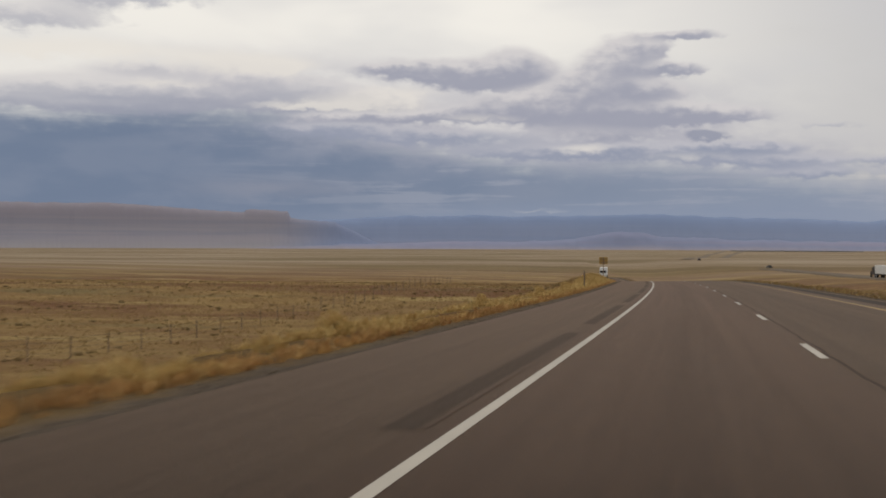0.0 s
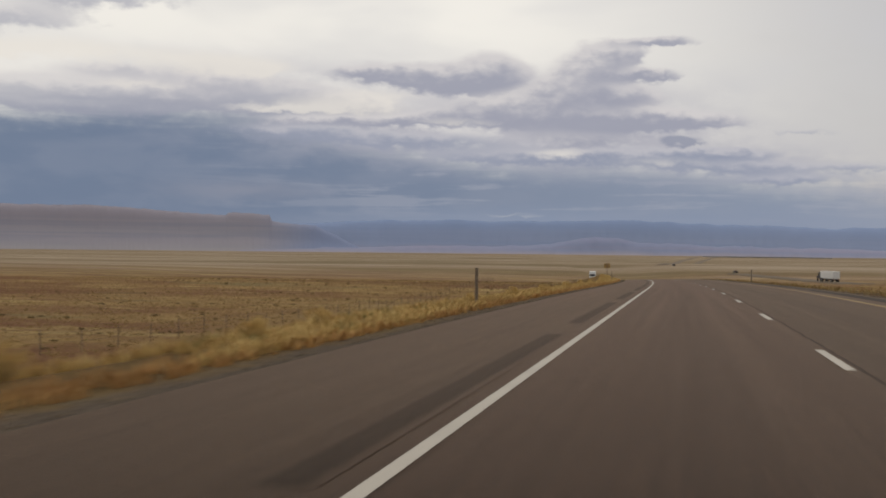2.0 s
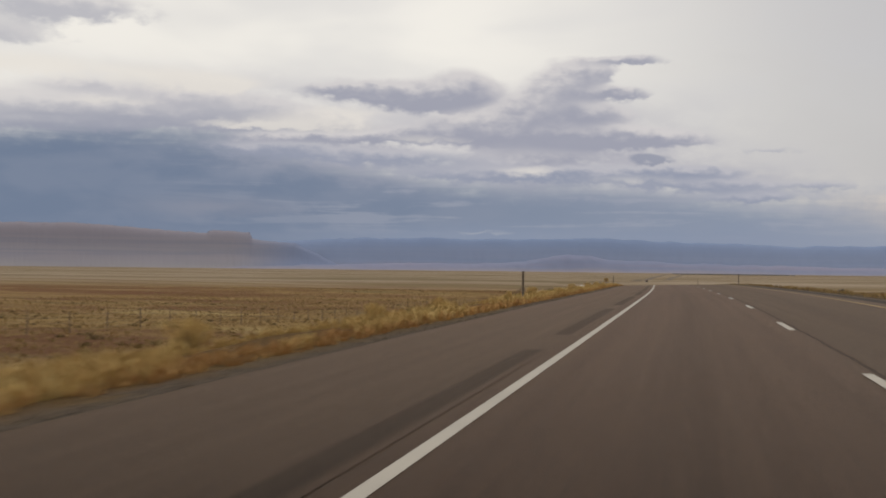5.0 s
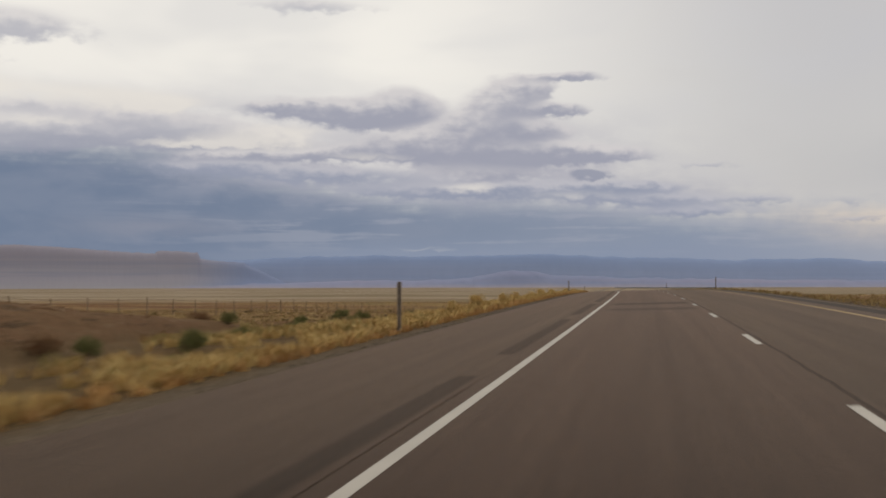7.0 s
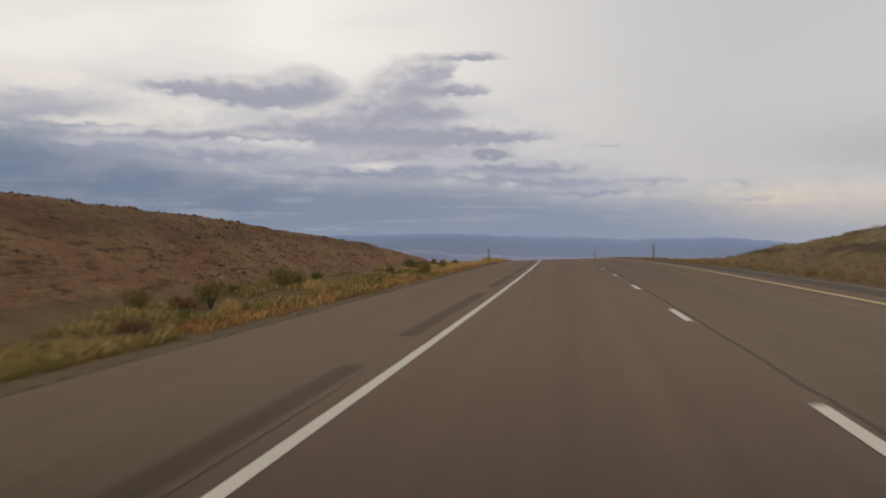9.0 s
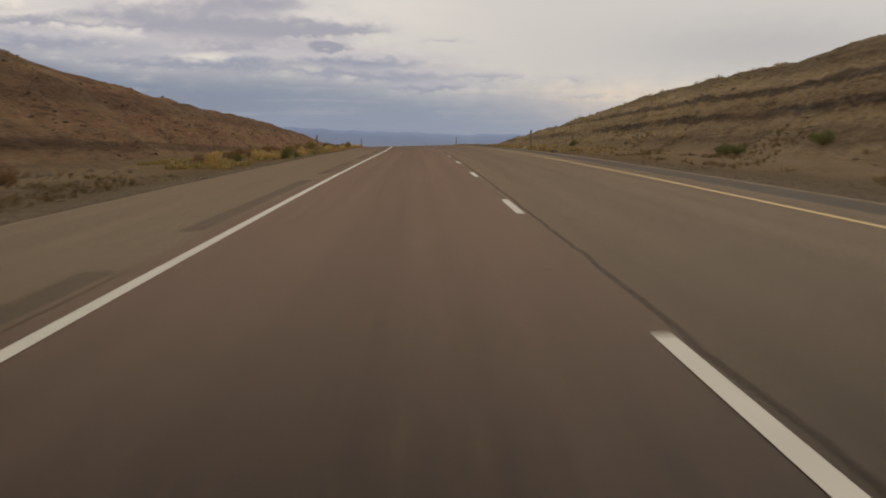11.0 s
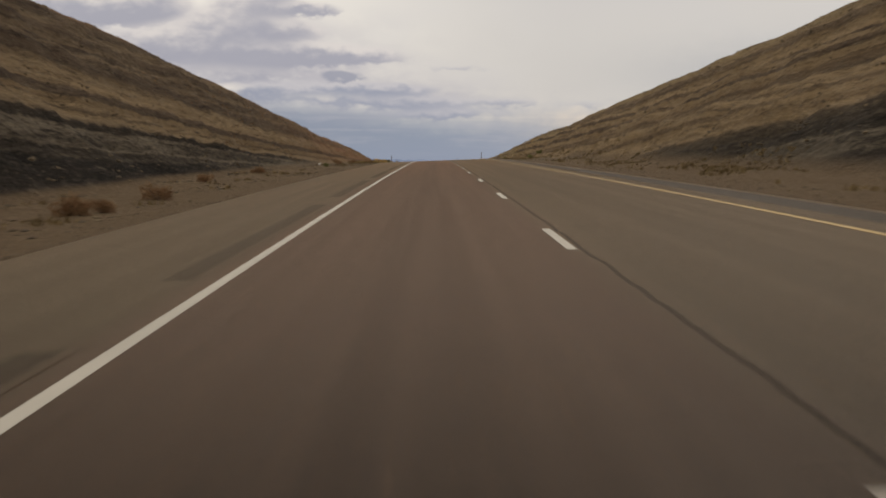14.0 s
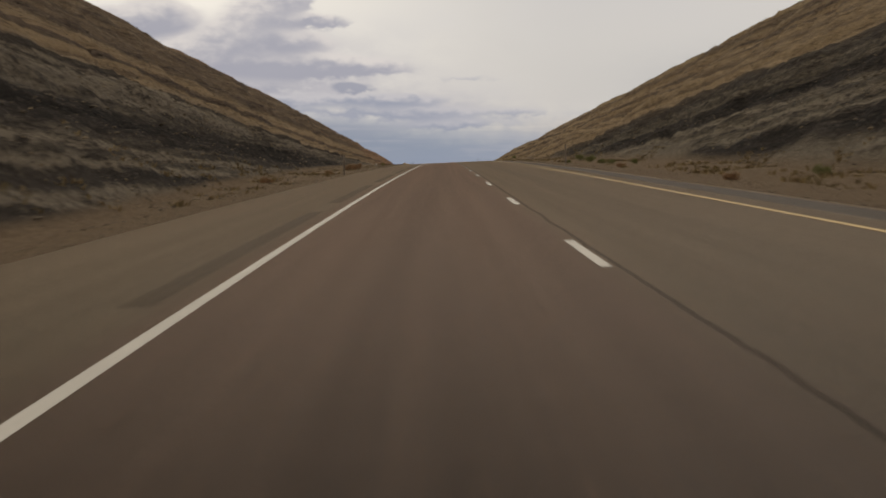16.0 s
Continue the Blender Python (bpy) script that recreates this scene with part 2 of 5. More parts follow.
puff = w.add(w.mul(w.m("SUBTRACT", n_fine, 0.5), 1.3), w.mul(w.m("SUBTRACT", n_mid, 0.5), 0.7))
HEAPS = (((28.6, 12.1, 4.0, 0.7, 1.0), (33.0, 10.6, 3.8, 0.6, 0.7), (13.5, 13.6, 3.6, 0.35, 0.6), (27.5, 8.35, 2.6, 0.3, 0.6), (22.0, 8.0, 3.2, 0.4, 0.7), (19.0, 7.4, 3.2, 0.5, 0.9), (25.5, 7.1, 5.2, 0.6, 1.0), (31.0, 7.1, 4.4, 0.7, 1.0), (17.0, 6.9, 3.4, 0.5, 0.9)),
         ((11.6, 8.45, 3.6, 0.52, 1.0), (8.9, 8.95, 1.7, 0.66, 1.0), (15.0, 8.75, 2.2, 0.30, 0.75), (9.4, 8.1, 2.6, 0.42, 0.85)),
         ((7.0, 7.0, 4.4, 0.62, 0.95), (4.6, 7.9, 2.4, 0.7, 0.9), (3.6, 9.0, 1.8, 0.62, 0.95), (2.7, 9.7, 1.5, 0.42, 0.9), (0.9, 10.2, 1.9, 0.15, 0.95),
          (1.0, 8.55, 1.8, 0.24, 0.9), (2.2, 7.5, 1.4, 0.42, 0.85), (0.2, 6.35, 3.4, 0.36, 1.0), (3.6, 6.4, 3.6, 0.45, 0.9), (4.6, 5.4, 3.2, 0.62, 0.8),
          (12.4, 6.3, 3.6, 0.36, 0.8), (18.0, 6.2, 3.0, 0.3, 0.7)),
         ((12.0, 5.3, 5.4, 0.40, 0.7), (18.5, 5.7, 4.2, 0.4, 0.6), (8.0, 4.5, 5.0, 0.36, 0.7), (1.2, 4.6, 3.6, 0.40, 0.8), (-2.6, 4.65, 2.6, 0.22, 0.8), (-3.6, 4.0, 4.0, 0.3, 0.75),
          (-6.0, 5.75, 1.7, 0.11, 0.42), (-9.0, 3.95, 1.7, 0.2, 0.42), (-5.6, 3.4, 3.0, 0.26, 0.7), (-12.7, 3.8, 1.2, 0.2, 0.42), (-13.5, 2.9, 2.6, 0.12, 0.5)))
for k, rows in enumerate(HEAPS):
    dens, level = mass(rows)
    cover = w.ramp(w.add(dens, w.mul(puff, 0.38)), 0.20, 0.70)
    shade = w.add(w.mul(level, 1.0), w.mul(puff, 0.6), w.mul(w.m("SUBTRACT", 0.8, dens), 0.35))
    low = (0.335, 0.347, 0.425) if k < 3 else (0.285, 0.315, 0.41)
    tone = w.mix(w.ramp(shade, 0.75, -0.5), (0.63, 0.61, 0.62) if k < 3 else (0.49, 0.49, 0.54), low)
    col = w.mix(w.mul(cover, 0.7 if k == 0 else 0.95), col, tone)
# the one small dark scrap under them
scrap = w.add(blob(-0.1, 5.38, 0.75, 0.24), w.mul(blob(-0.9, 5.28, 0.7, 0.2), 0.9), w.mul(w.m("SUBTRACT", n_fine, 0.5), 1.6))
scrap = w.mul(w.ramp(scrap, 0.25, 0.85), w.ramp(blob(-0.4, 5.33, 1.5, 0.5, az, el), 0.15, 0.6))
col = w.mix(w.mul(scrap, 0.85), col, (0.285, 0.305, 0.39))
# lit cloud edges showing between them
lit = w.add(heap(((29.5, 9.2, 3.2, 0.5, 1.0), (23.2, 8.9, 3.2, 0.5, 1.0), (20.5, 8.6, 1.6, 0.35, 0.8), (26.5, 7.7, 2.4, 0.2, 0.7), (20.0, 6.75, 2.6, 0.15, 0.7), (7.6, 1.58, 2.4, 0.12, 0.5), (16.6, 7.0, 3.4, 0.38, 0.95), (5.6, 4.75, 2.0, 0.25, 0.8),
                  (10.5, 6.2, 2.6, 0.2, 0.7), (33.0, 9.0, 1.6, 0.4, 0.8), (0.5, 4.3, 3.0, 0.25, 0.6),
                  (15.0, 7.6, 2.4, 0.22, 0.6))), w.mul(wisp, 0.45))
col = w.mix(w.mul(w.ramp(lit, 0.25, 1.1), 0.7), col, (0.80, 0.76, 0.70))
# rain-thinned patch low in the bank
col = w.mix(w.mul(blob(21.3, 2.7, 3.6, 0.5), 0.35), col, (0.33, 0.325, 0.375))
# below the horizon the dome takes the plain's tone
col = w.mix(w.ramp(el, 0.0, -1.5), col, (0.20, 0.17, 0.13))
back = w.node("ShaderNodeBackground")
w.put(back.inputs["Color"], col)
back.inputs["Strength"].default_value = 1.0
w.t.links.new(back.outputs[0], w.node("ShaderNodeOutputWorld").inputs[0])

sun = new("sun", bpy.data.lights.new("sun", "SUN"))
sun.data.energy, sun.data.angle, sun.data.color = 0.7, radians(25), (1.0, 0.93, 0.84)
sun.matrix_world = pose(0, 0, 60, 90 - 38, 0, 180 - 25)


# ---------------------------------------------------------------- materials
def material(name, rough=0.9, spec=0.3, metal=0.0):
    mat = bpy.data.materials.new(name)
    mat.use_nodes = True
    net = Net(mat.node_tree)
    bsdf = mat.node_tree.nodes["Principled BSDF"]
    bsdf.inputs["Roughness"].default_value = rough
    bsdf.inputs["Specular IOR Level"].default_value = spec
    bsdf.inputs["Metallic"].default_value = metal
    return mat, net, bsdf


def bump(net, bsdf, height, strength=0.4, distance=0.02):
    b = net.node("ShaderNodeBump")
    b.inputs["Strength"].default_value, b.inputs["Distance"].default_value = strength, distance
    net.put(b.inputs["Height"], height)
    net.put(bsdf.inputs["Normal"], b.outputs[0])


def plain(name, colour, rough=0.7, spec=0.3, metal=0.0, vary=0.25, scale=6.0):
    """A worn surface: its colour at two scales of noise, with a fine relief."""
    mat, n, b = material(name, rough, spec, metal)
    at = n.node("ShaderNodeTexCoord").outputs["Object"]
    v = n.add(n.mul(n.noise(at, scale), 0.6), n.mul(n.noise(at, scale * 9), 0.4))
    dark = tuple(c * (1 - vary) for c in colour)
    light = tuple(min(1, c * (1 + vary)) for c in colour)
    n.put(b.inputs["Base Color"], n.mix(n.ramp(v, 0.3, 0.7), dark, light))
    bump(n, b, v, 0.25, 0.01)
    return mat


def grazing_sheen(b, weight=0.4):
    """Warm sheen at a low angle, standing in for sky reflected off the road."""
    b.inputs["Specular Tint"].default_value = (1.0, 0.76, 0.55, 1)
    b.inputs["Sheen Weight"].default_value = weight
    b.inputs["Sheen Roughness"].default_value = 0.22
    b.inputs["Sheen Tint"].default_value = (1.0, 0.68, 0.44, 1)


JOINTS = (-197.8, -206.0)


def asphalt(name="asphalt", groove=False):
    mat, n, b = material(name, 0.8, 0.05)
    uv = n.node("ShaderNodeUVMap", uv_map="plan").outputs[0]
    off, s, _ = n.split(uv)
    at = n.node("ShaderNodeTexCoord").outputs["Object"]
    patchy = n.noise(n.vec(n.mul(off, 0.5), n.mul(s, 0.05)), 1.0, 4.0)
    fine = n.noise(at, 38.0, 5.0, 0.7)
    stone = n.noise(at, 9.0, 5.0, 0.65)
    lane = n.ramp(off, -0.9, 0.15)
    verge_tone = n.mix(n.ramp(s, -260.0, -380.0), (0.035, 0.0232, 0.0155), (0.034, 0.0268, 0.0172))
    base = n.mix(lane, verge_tone, (0.0305, 0.0187, 0.0127))
    # right lane: olive tone, darkened further to imitate the lens's dim corner
    base = n.mix(n.ramp(off, 3.4, 4.2), base, (0.0165, 0.0124, 0.0080))
    # the older pavement up the hill: darker base, paler only by its sheen
    base = n.mix(n.mul(n.ramp(s, -230.0, -400.0), n.ramp(off, 3.4, 4.4, 1.0, 0.1)), base, n.mix(1.0, base, (0.70, 0.76, 0.71), "MULTIPLY"))
    # polished wheel tracks and the oily strip between them
    def strip(c, half):
        d = n.m("ABSOLUTE", n.m("SUBTRACT", off, c))
        return n.ramp(d, half, half * 0.2)
    oil = n.add(n.mul(strip(1.85, 0.75), 0.32), n.mul(strip(5.5, 0.75), 0.25))
    base = n.mix(n.mul(oil, n.ramp(patchy, 0.3, 0.7, 0.3, 1.0)), base, (0.016, 0.011, 0.008))
    track = n.add(strip(0.95, 0.45), strip(2.75, 0.45), strip(4.6, 0.45), strip(6.4, 0.45))
    base = n.mix(n.mul(track, 0.25), base, (0.042, 0.027, 0.018))
    # sealed seam beside the lane line, wandering a little
    wob = n.mul(n.m("SUBTRACT", n.noise(n.vec(0.0, n.mul(s, 0.45)), 1.0, 6.0, 0.68), 0.5), 0.20)
    seam = n.ramp(n.m("ABSOLUTE", n.m("SUBTRACT", n.add(off, wob), 3.79)), 0.045, 0.010)
    base = n.mix(n.mul(seam, n.ramp(stone, 0.25, 0.6, 0.25, 0.6)), base, (0.009, 0.0075, 0.0062))
    # two dark sealed joints across the driving lane
    across = n.mul(n.ramp(off, 0.1, 0.7), n.ramp(off, 3.7, 3.3))
    ragged_s = n.add(s, n.mul(n.m("SUBTRACT", n.noise(n.vec(n.mul(off, 0.9), n.mul(s, 0.4)), 1.0, 3.0), 0.5), 1.6))
    joint = n.m("MAXIMUM", n.ramp(n.m("ABSOLUTE", n.m("SUBTRACT", ragged_s, JOINTS[0])), 2.2, 0.6), n.mul(n.ramp(n.m("ABSOLUTE", n.m("SUBTRACT", ragged_s, JOINTS[1])), 2.0, 0.5), 0.7))
    base = n.mix(n.mul(joint, across, 0.55), base, (0.010, 0.0078, 0.0062))
    # darker inner margin
    margin = n.ramp(n.m("ABSOLUTE", n.m("SUBTRACT", off, 8.25)), 0.42, 0.25)
    base = n.mix(n.mul(margin, 0.85), base, (0.010, 0.009, 0.008))
    base = n.mix(n.mul(n.ramp(patchy, 0.35, 0.75), 0.35), base, (0.022, 0.0165, 0.0125))
    base = n.mix(n.ramp(fine, 0.35, 0.75, 0.0, 0.34), base, (0.046, 0.030, 0.020))
    drag = n.noise(n.vec(n.mul(off, 3.0), n.mul(s, 0.03)), 1.0, 4.0, 0.6)
    grain = n.noise(n.vec(n.mul(off, 15.0), n.mul(s, 0.7)), 1.0, 4.0, 0.7)
    base = n.mix(n.ramp(grain, 0.46, 0.66, 0.0, 0.5), base, (0.013, 0.009, 0.0065))
    base = n.mix(n.ramp(grain, 0.44, 0.30, 0.0, 0.5), base, (0.060, 0.038, 0.024))
    base = n.mix(n.ramp(drag, 0.5, 0.72, 0.0, 0.4), base, (0.018, 0.012, 0.0085))
    base = n.mix(n.ramp(drag, 0.5, 0.3, 0.0, 0.25), base, (0.052, 0.033, 0.021))
    base = n.mix(n.ramp(stone, 0.55, 0.8, 0.0, 0.35), base, (0.018, 0.014, 0.011))
    hollow = 0.0
    if groove:
        # milled hollows, worn soft at their edges
        ragged = n.add(n.m("ABSOLUTE", n.add(off, 0.5)), n.mul(n.m("SUBTRACT", stone, 0.5), 0.10), n.mul(n.m("SUBTRACT", patchy, 0.5), 0.08))
        hollow = n.mul(n.ramp(ragged, 0.20, 0.10), n.ramp(s, -250.0, -400.0, 0.62, 0.56))
        base = n.mix(hollow, base, (0.009, 0.0065, 0.0045))
    n.put(b.inputs["Base Color"], base)
    grazing_sheen(b)
    n.put(b.inputs["Sheen Tint"], n.mix(n.mul(n.ramp(off, -0.5, 0.1), n.ramp(off, 4.0, 3.4)), n.mix(n.ramp(s, -260.0, -380.0), (1.0, 0.69, 0.47), (1.0, 0.75, 0.49)), (1.0, 0.675, 0.475)))
    # imitated sky reflection, strongest up the hill, weaker on seam, margin and oil
    n.put(b.inputs["Sheen Weight"], n.mul(n.m("SUBTRACT", 1.0, n.m("MAXIMUM", n.mul(seam, 0.5), n.m("MAXIMUM", n.mul(margin, 0.7), n.mul(oil, 0.22)))), n.ramp(s, -230.0, -400.0, 0.32, 1.0), n.m("SUBTRACT", 1.0, n.mul(joint, across, 0.5)), n.m("SUBTRACT", 1.0, n.mul(hollow, 0.6)), n.ramp(off, 3.4, 4.6, 1.0, 0.94), n.ramp(drag, 0.3, 0.7, 1.06, 0.94)))
    # stones polished by traffic, glossy only at a low angle
    b.inputs["Coat Roughness"].default_value, b.inputs["Coat IOR"].default_value = 0.38, 1.22
    b.inputs["Coat Tint"].default_value = (1.0, 0.83, 0.64, 1)
    n.put(b.inputs["Coat Weight"], n.mul(n.ramp(s, -230.0, -400.0, 0.05, 0.13), n.m("SUBTRACT", 1.0, n.mul(hollow, 0.6)), n.m("SUBTRACT", 1.0, n.mul(seam, 0.7)), n.ramp(drag, 0.3, 0.7, 1.15, 0.85)))
    n.put(b.inputs["Roughness"], n.add(0.70, n.mul(stone, 0.15)))
    bump(n, b, n.add(fine, n.mul(stone, 0.5)), 0.5, 0.006)
    return mat


def paint(name, colour):
    mat, n, b = material(name, 0.75, 0.3)
    at = n.node("ShaderNodeTexCoord").outputs["Object"]
    wear = n.noise(at, 14.0, 6.0, 0.7)
    stain = n.noise(at, 1.1, 4.0)
    c = n.mix(n.ramp(stain, 0.3, 0.75, 0.0, 0.35), colour, tuple(k * 0.7 for k in colour))
    c = n.mix(n.ramp(wear, 0.60, 0.74, 0.0, 0.8), c, (0.10, 0.085, 0.07))
    n.put(b.inputs["Base Color"], c)
    bump(n, b, wear, 0.3, 0.004)
    return mat


def earth():
    """Verge gravel, dry grassland and bare plain, and the bedded rock of the cutting."""
    mat, n, b = material("earth", 0.95, 0.04)
    uv = n.node("ShaderNodeUVMap", uv_map="plan").outputs[0]
    off, s, _ = n.split(uv)
    rise, up_top, _ = n.split(n.node("ShaderNodeUVMap", uv_map="rise").outputs[0])
    at = n.node("ShaderNodeTexCoord").outputs["Object"]
    big = n.noise(n.scaled(at, 0.010, 0.026, 0.0), 1.0, 5.0, 0.6)
    mid = n.noise(at, 0.16, 5.0, 0.6)
    small = n.noise(at, 1.3, 5.0, 0.65)
    tiny = n.noise(at, 7.0, 5.0, 0.7)
    streak = n.noise(n.scaled(at, 0.0020, 0.0095, 0.0), 1.0, 8.0, 0.68, 0.8)
    # grassland: straw, rust-red and bare patches, drawn out across the view far off
    grass = n.mix(n.ramp(mid, 0.35, 0.65), (0.32, 0.215, 0.090), (0.235, 0.143, 0.063))
    grass = n.mix(n.ramp(big, 0.44, 0.58), grass, (0.175, 0.088, 0.046))
    grass = n.mix(n.ramp(small, 0.5, 0.72, 0.0, 0.6), grass, (0.32, 0.228, 0.105))
    grass = n.mix(n.ramp(tiny, 0.5, 0.75, 0.0, 0.55), grass, (0.12, 0.08, 0.04))
    patch = n.noise(n.scaled(at, 0.020, 0.055, 0.0), 1.0, 4.0, 0.6, 0.5)
    grass = n.mix(n.ramp(patch, 0.56, 0.66, 0.0, 0.7), grass, (0.41, 0.31, 0.135))
    grass = n.mix(n.ramp(patch, 0.44, 0.34, 0.0, 0.65), grass, (0.17, 0.138, 0.068))
    x, y, _z = n.split(at)
    dist = n.m("SQRT", n.add(n.mul(x, x), n.mul(y, y)))
    far_c = n.mix(n.ramp(streak, 0.45, 0.55), (0.225, 0.168, 0.100), (0.30, 0.232, 0.158))
    far_c = n.mix(n.ramp(streak, 0.55, 0.62, 0.0, 0.6), far_c, (0.41, 0.34, 0.255))
    far_c = n.mix(n.ramp(streak, 0.47, 0.41, 0.0, 0.5), far_c, (0.155, 0.128, 0.072))
    grass = n.mix(n.ramp(s, -205.0, -235.0), grass, n.mix(n.ramp(small, 0.35, 0.65), (0.20, 0.130, 0.068), (0.155, 0.110, 0.060)))
    grass = n.mix(n.ramp(dist, 180.0, 800.0), grass, far_c)
    # gravel and dirt by the pavement
    grit = n.mix(n.ramp(tiny, 0.35, 0.7), (0.085, 0.066, 0.050), (0.175, 0.138, 0.104))
    grit = n.mix(n.ramp(s, -360.0, -420.0), grit, n.mix(n.ramp(tiny, 0.35, 0.7), (0.120, 0.084, 0.052), (0.195, 0.138, 0.086)))
    grit = n.mix(n.mul(n.ramp(s, -200.0, -235.0), n.ramp(s, -420.0, -360.0), 0.75), grit, n.mix(n.ramp(tiny, 0.35, 0.7), (0.12, 0.090, 0.058), (0.22, 0.163, 0.106)))
    side = n.m("MAXIMUM", n.m("SUBTRACT", -3.4, off), n.m("SUBTRACT", off, 8.75))
    side = n.add(side, n.mul(n.m("SUBTRACT", small, 0.5), 1.6))
    side = n.m("MAXIMUM", side, n.ramp(s, 425.0, 440.0, -20.0, 20.0))
    cutting = n.ramp(s, -330.0, -420.0)
    reach = n.add(0.75, n.mul(cutting, 9.0))
    c = n.mix(n.ramp(n.m("SUBTRACT", side, reach), -0.5, 0.7), grit, grass)
    verge = n.mul(n.ramp(side, 6.0, 1.5), n.ramp(s, -400.0, -330.0))
    c = n.mix(n.mul(verge, n.ramp(side, 0.5, 1.2), 0.8), c, n.mix(n.ramp(tiny, 0.35, 0.7), (0.075, 0.048, 0.022), (0.18, 0.115, 0.046)))
    # bedded rock: tan sandstone, brown ledges and black shale, each by its height within the layers
    q0, z_abs, _ = n.split(n.node("ShaderNodeUVMap", uv_map="bed").outputs[0])
    sway = n.add(n.mul(n.m("SUBTRACT", mid, 0.5), 0.9), n.mul(n.m("SUBTRACT", small, 0.5), 0.55), n.mul(n.m("SUBTRACT", tiny, 0.5), 0.35))
    q = n.add(q0, sway)
    crag = n.noise(n.vec(n.mul(s, 0.55), n.mul(q0, 2.6), n.mul(off, 0.45)), 1.0, 6.0, 0.72)
    chip = n.noise(n.vec(n.mul(s, 1.9), n.mul(q0, 6.0), n.mul(off, 1.4)), 1.0, 5.0, 0.7)
    layer = n.noise(n.vec(n.mul(q, 1.3), n.mul(s, 0.012), n.mul(off, 0.006)), 1.0, 5.0, 0.65)
    thin = n.noise(n.vec(n.mul(q, 4.5), n.mul(s, 0.08), n.mul(off, 0.03)), 1.0, 5.0, 0.7)
    broken = n.noise(n.vec(n.mul(s, 0.07), n.mul(q0, 0.7), n.mul(off, 0.05)), 1.0, 5.0, 0.62)
    right = n.ramp(off, 0.0, 4.0)
    west = n.m("SUBTRACT", 1.0, right)
    tan = n.mix(n.ramp(layer, 0.38, 0.62), (0.195, 0.133, 0.074), (0.285, 0.200, 0.112))
    grey = n.mix(right, n.mix(n.ramp(layer, 0.38, 0.62), (0.100, 0.081, 0.060), (0.180, 0.147, 0.107)), n.mix(n.ramp(layer, 0.38, 0.62), (0.105, 0.086, 0.062), (0.185, 0.153, 0.110)))
    brown = n.mix(n.ramp(thin, 0.38, 0.62), (0.050, 0.035, 0.026), (0.100, 0.069, 0.047))
    dark = n.mix(n.ramp(thin, 0.36, 0.64), (0.009, 0.0075, 0.0065), (0.034, 0.027, 0.022))
    line = n.ramp(off, 0.0, 4.0, 0.45, 0.9)
    tan = n.mix(n.mul(west, n.ramp(q, 3.6, 5.4), 0.75), tan, n.mix(n.ramp(thin, 0.38, 0.62), (0.080, 0.056, 0.038), (0.150, 0.106, 0.066)))
    tan = n.mix(n.mul(right, n.ramp(q, 6.2, 8.0), n.ramp(s, -450.0, -500.0, 0.0, 0.6)), tan, n.mix(n.ramp(thin, 0.38, 0.62), (0.085, 0.063, 0.040), (0.160, 0.118, 0.072)))
    rock = n.mix(n.ramp(q, n.add(line, 0.9), n.m("SUBTRACT", line, 0.7)), tan, grey)

    def bed_of(level, half, deep, lo=0.30, hi=0.46):
        near_bed = n.ramp(n.m("ABSOLUTE", n.m("SUBTRACT", q, level)), half * 1.7, half * 0.9)
        return n.mul(near_bed, deep, n.ramp(broken, lo, hi, 0.12, 1.0))

    def all_beds(rows, side):
        out = None
        for row in rows:
            one = bed_of(*row)
            out = one if out is None else n.m("MAXIMUM", out, one)
        return n.mul(out, side)

    ledges = n.m("MAXIMUM", all_beds(((5.4, 0.42, 0.9), (6.7, 0.22, 0.7), (8.0, 0.35, 0.7), (10.2, 0.5, 0.7), (12.6, 0.6, 0.7), (2.75, 0.26, 1.0, 0.15, 0.30), (1.5, 0.10, 0.6)), west),
                 all_beds(((5.85, 0.17, 0.95, 0.36, 0.5), (6.95, 0.15, 0.95, 0.36, 0.5), (4.6, 0.3, 0.6), (8.6, 0.4, 0.7), (11.0, 0.5, 0.6), (3.1, 0.14, 0.6)), right))
    shale = n.m("MAXIMUM", all_beds(((0.35, 0.22, 0.9), (-0.55, 0.32, 0.6, 0.46, 0.58), (-2.45, 0.66, 1.0, 0.15, 0.32), (-1.4, 0.16, 0.7), (-3.5, 0.16, 0.8), (-4.2, 0.12, 0.7), (-4.95, 0.22, 0.9), (-6.0, 0.3, 0.8)), west),
                all_beds(((0.75, 0.58, 0.8, 0.24, 0.4), (-0.4, 0.25, 0.6), (-1.5, 0.55, 1.0, 0.26, 0.42), (-2.9, 0.2, 0.6), (-5.2, 0.6, 1.0, 0.2, 0.36), (-3.9, 0.2, 0.5)), right))
    deep_cut = n.ramp(s, -370.0, -410.0, 0.35, 1.0)
    rock = n.mix(n.ramp(small, 0.50, 0.74, 0.0, 0.45), rock, (0.225, 0.172, 0.112))
    rock = n.mix(n.ramp(thin, 0.46, 0.36, 0.0, 0.55), rock, brown)
    rock = n.mix(n.mul(ledges, n.ramp(s, -330.0, -380.0, 0.95, 0.92)), rock, brown)
    rough_zone = n.ramp(q, n.add(line, 0.4), n.m("SUBTRACT", line, 0.4), 0.45, 1.0)
    rock = n.mix(n.mul(n.ramp(crag, 0.53, 0.61, 0.0, 0.8), rough_zone), rock, (0.026, 0.020, 0.015))
    rock = n.mix(n.mul(n.ramp(crag, 0.46, 0.38, 0.0, 0.6), rough_zone), rock, (0.21, 0.168, 0.115))
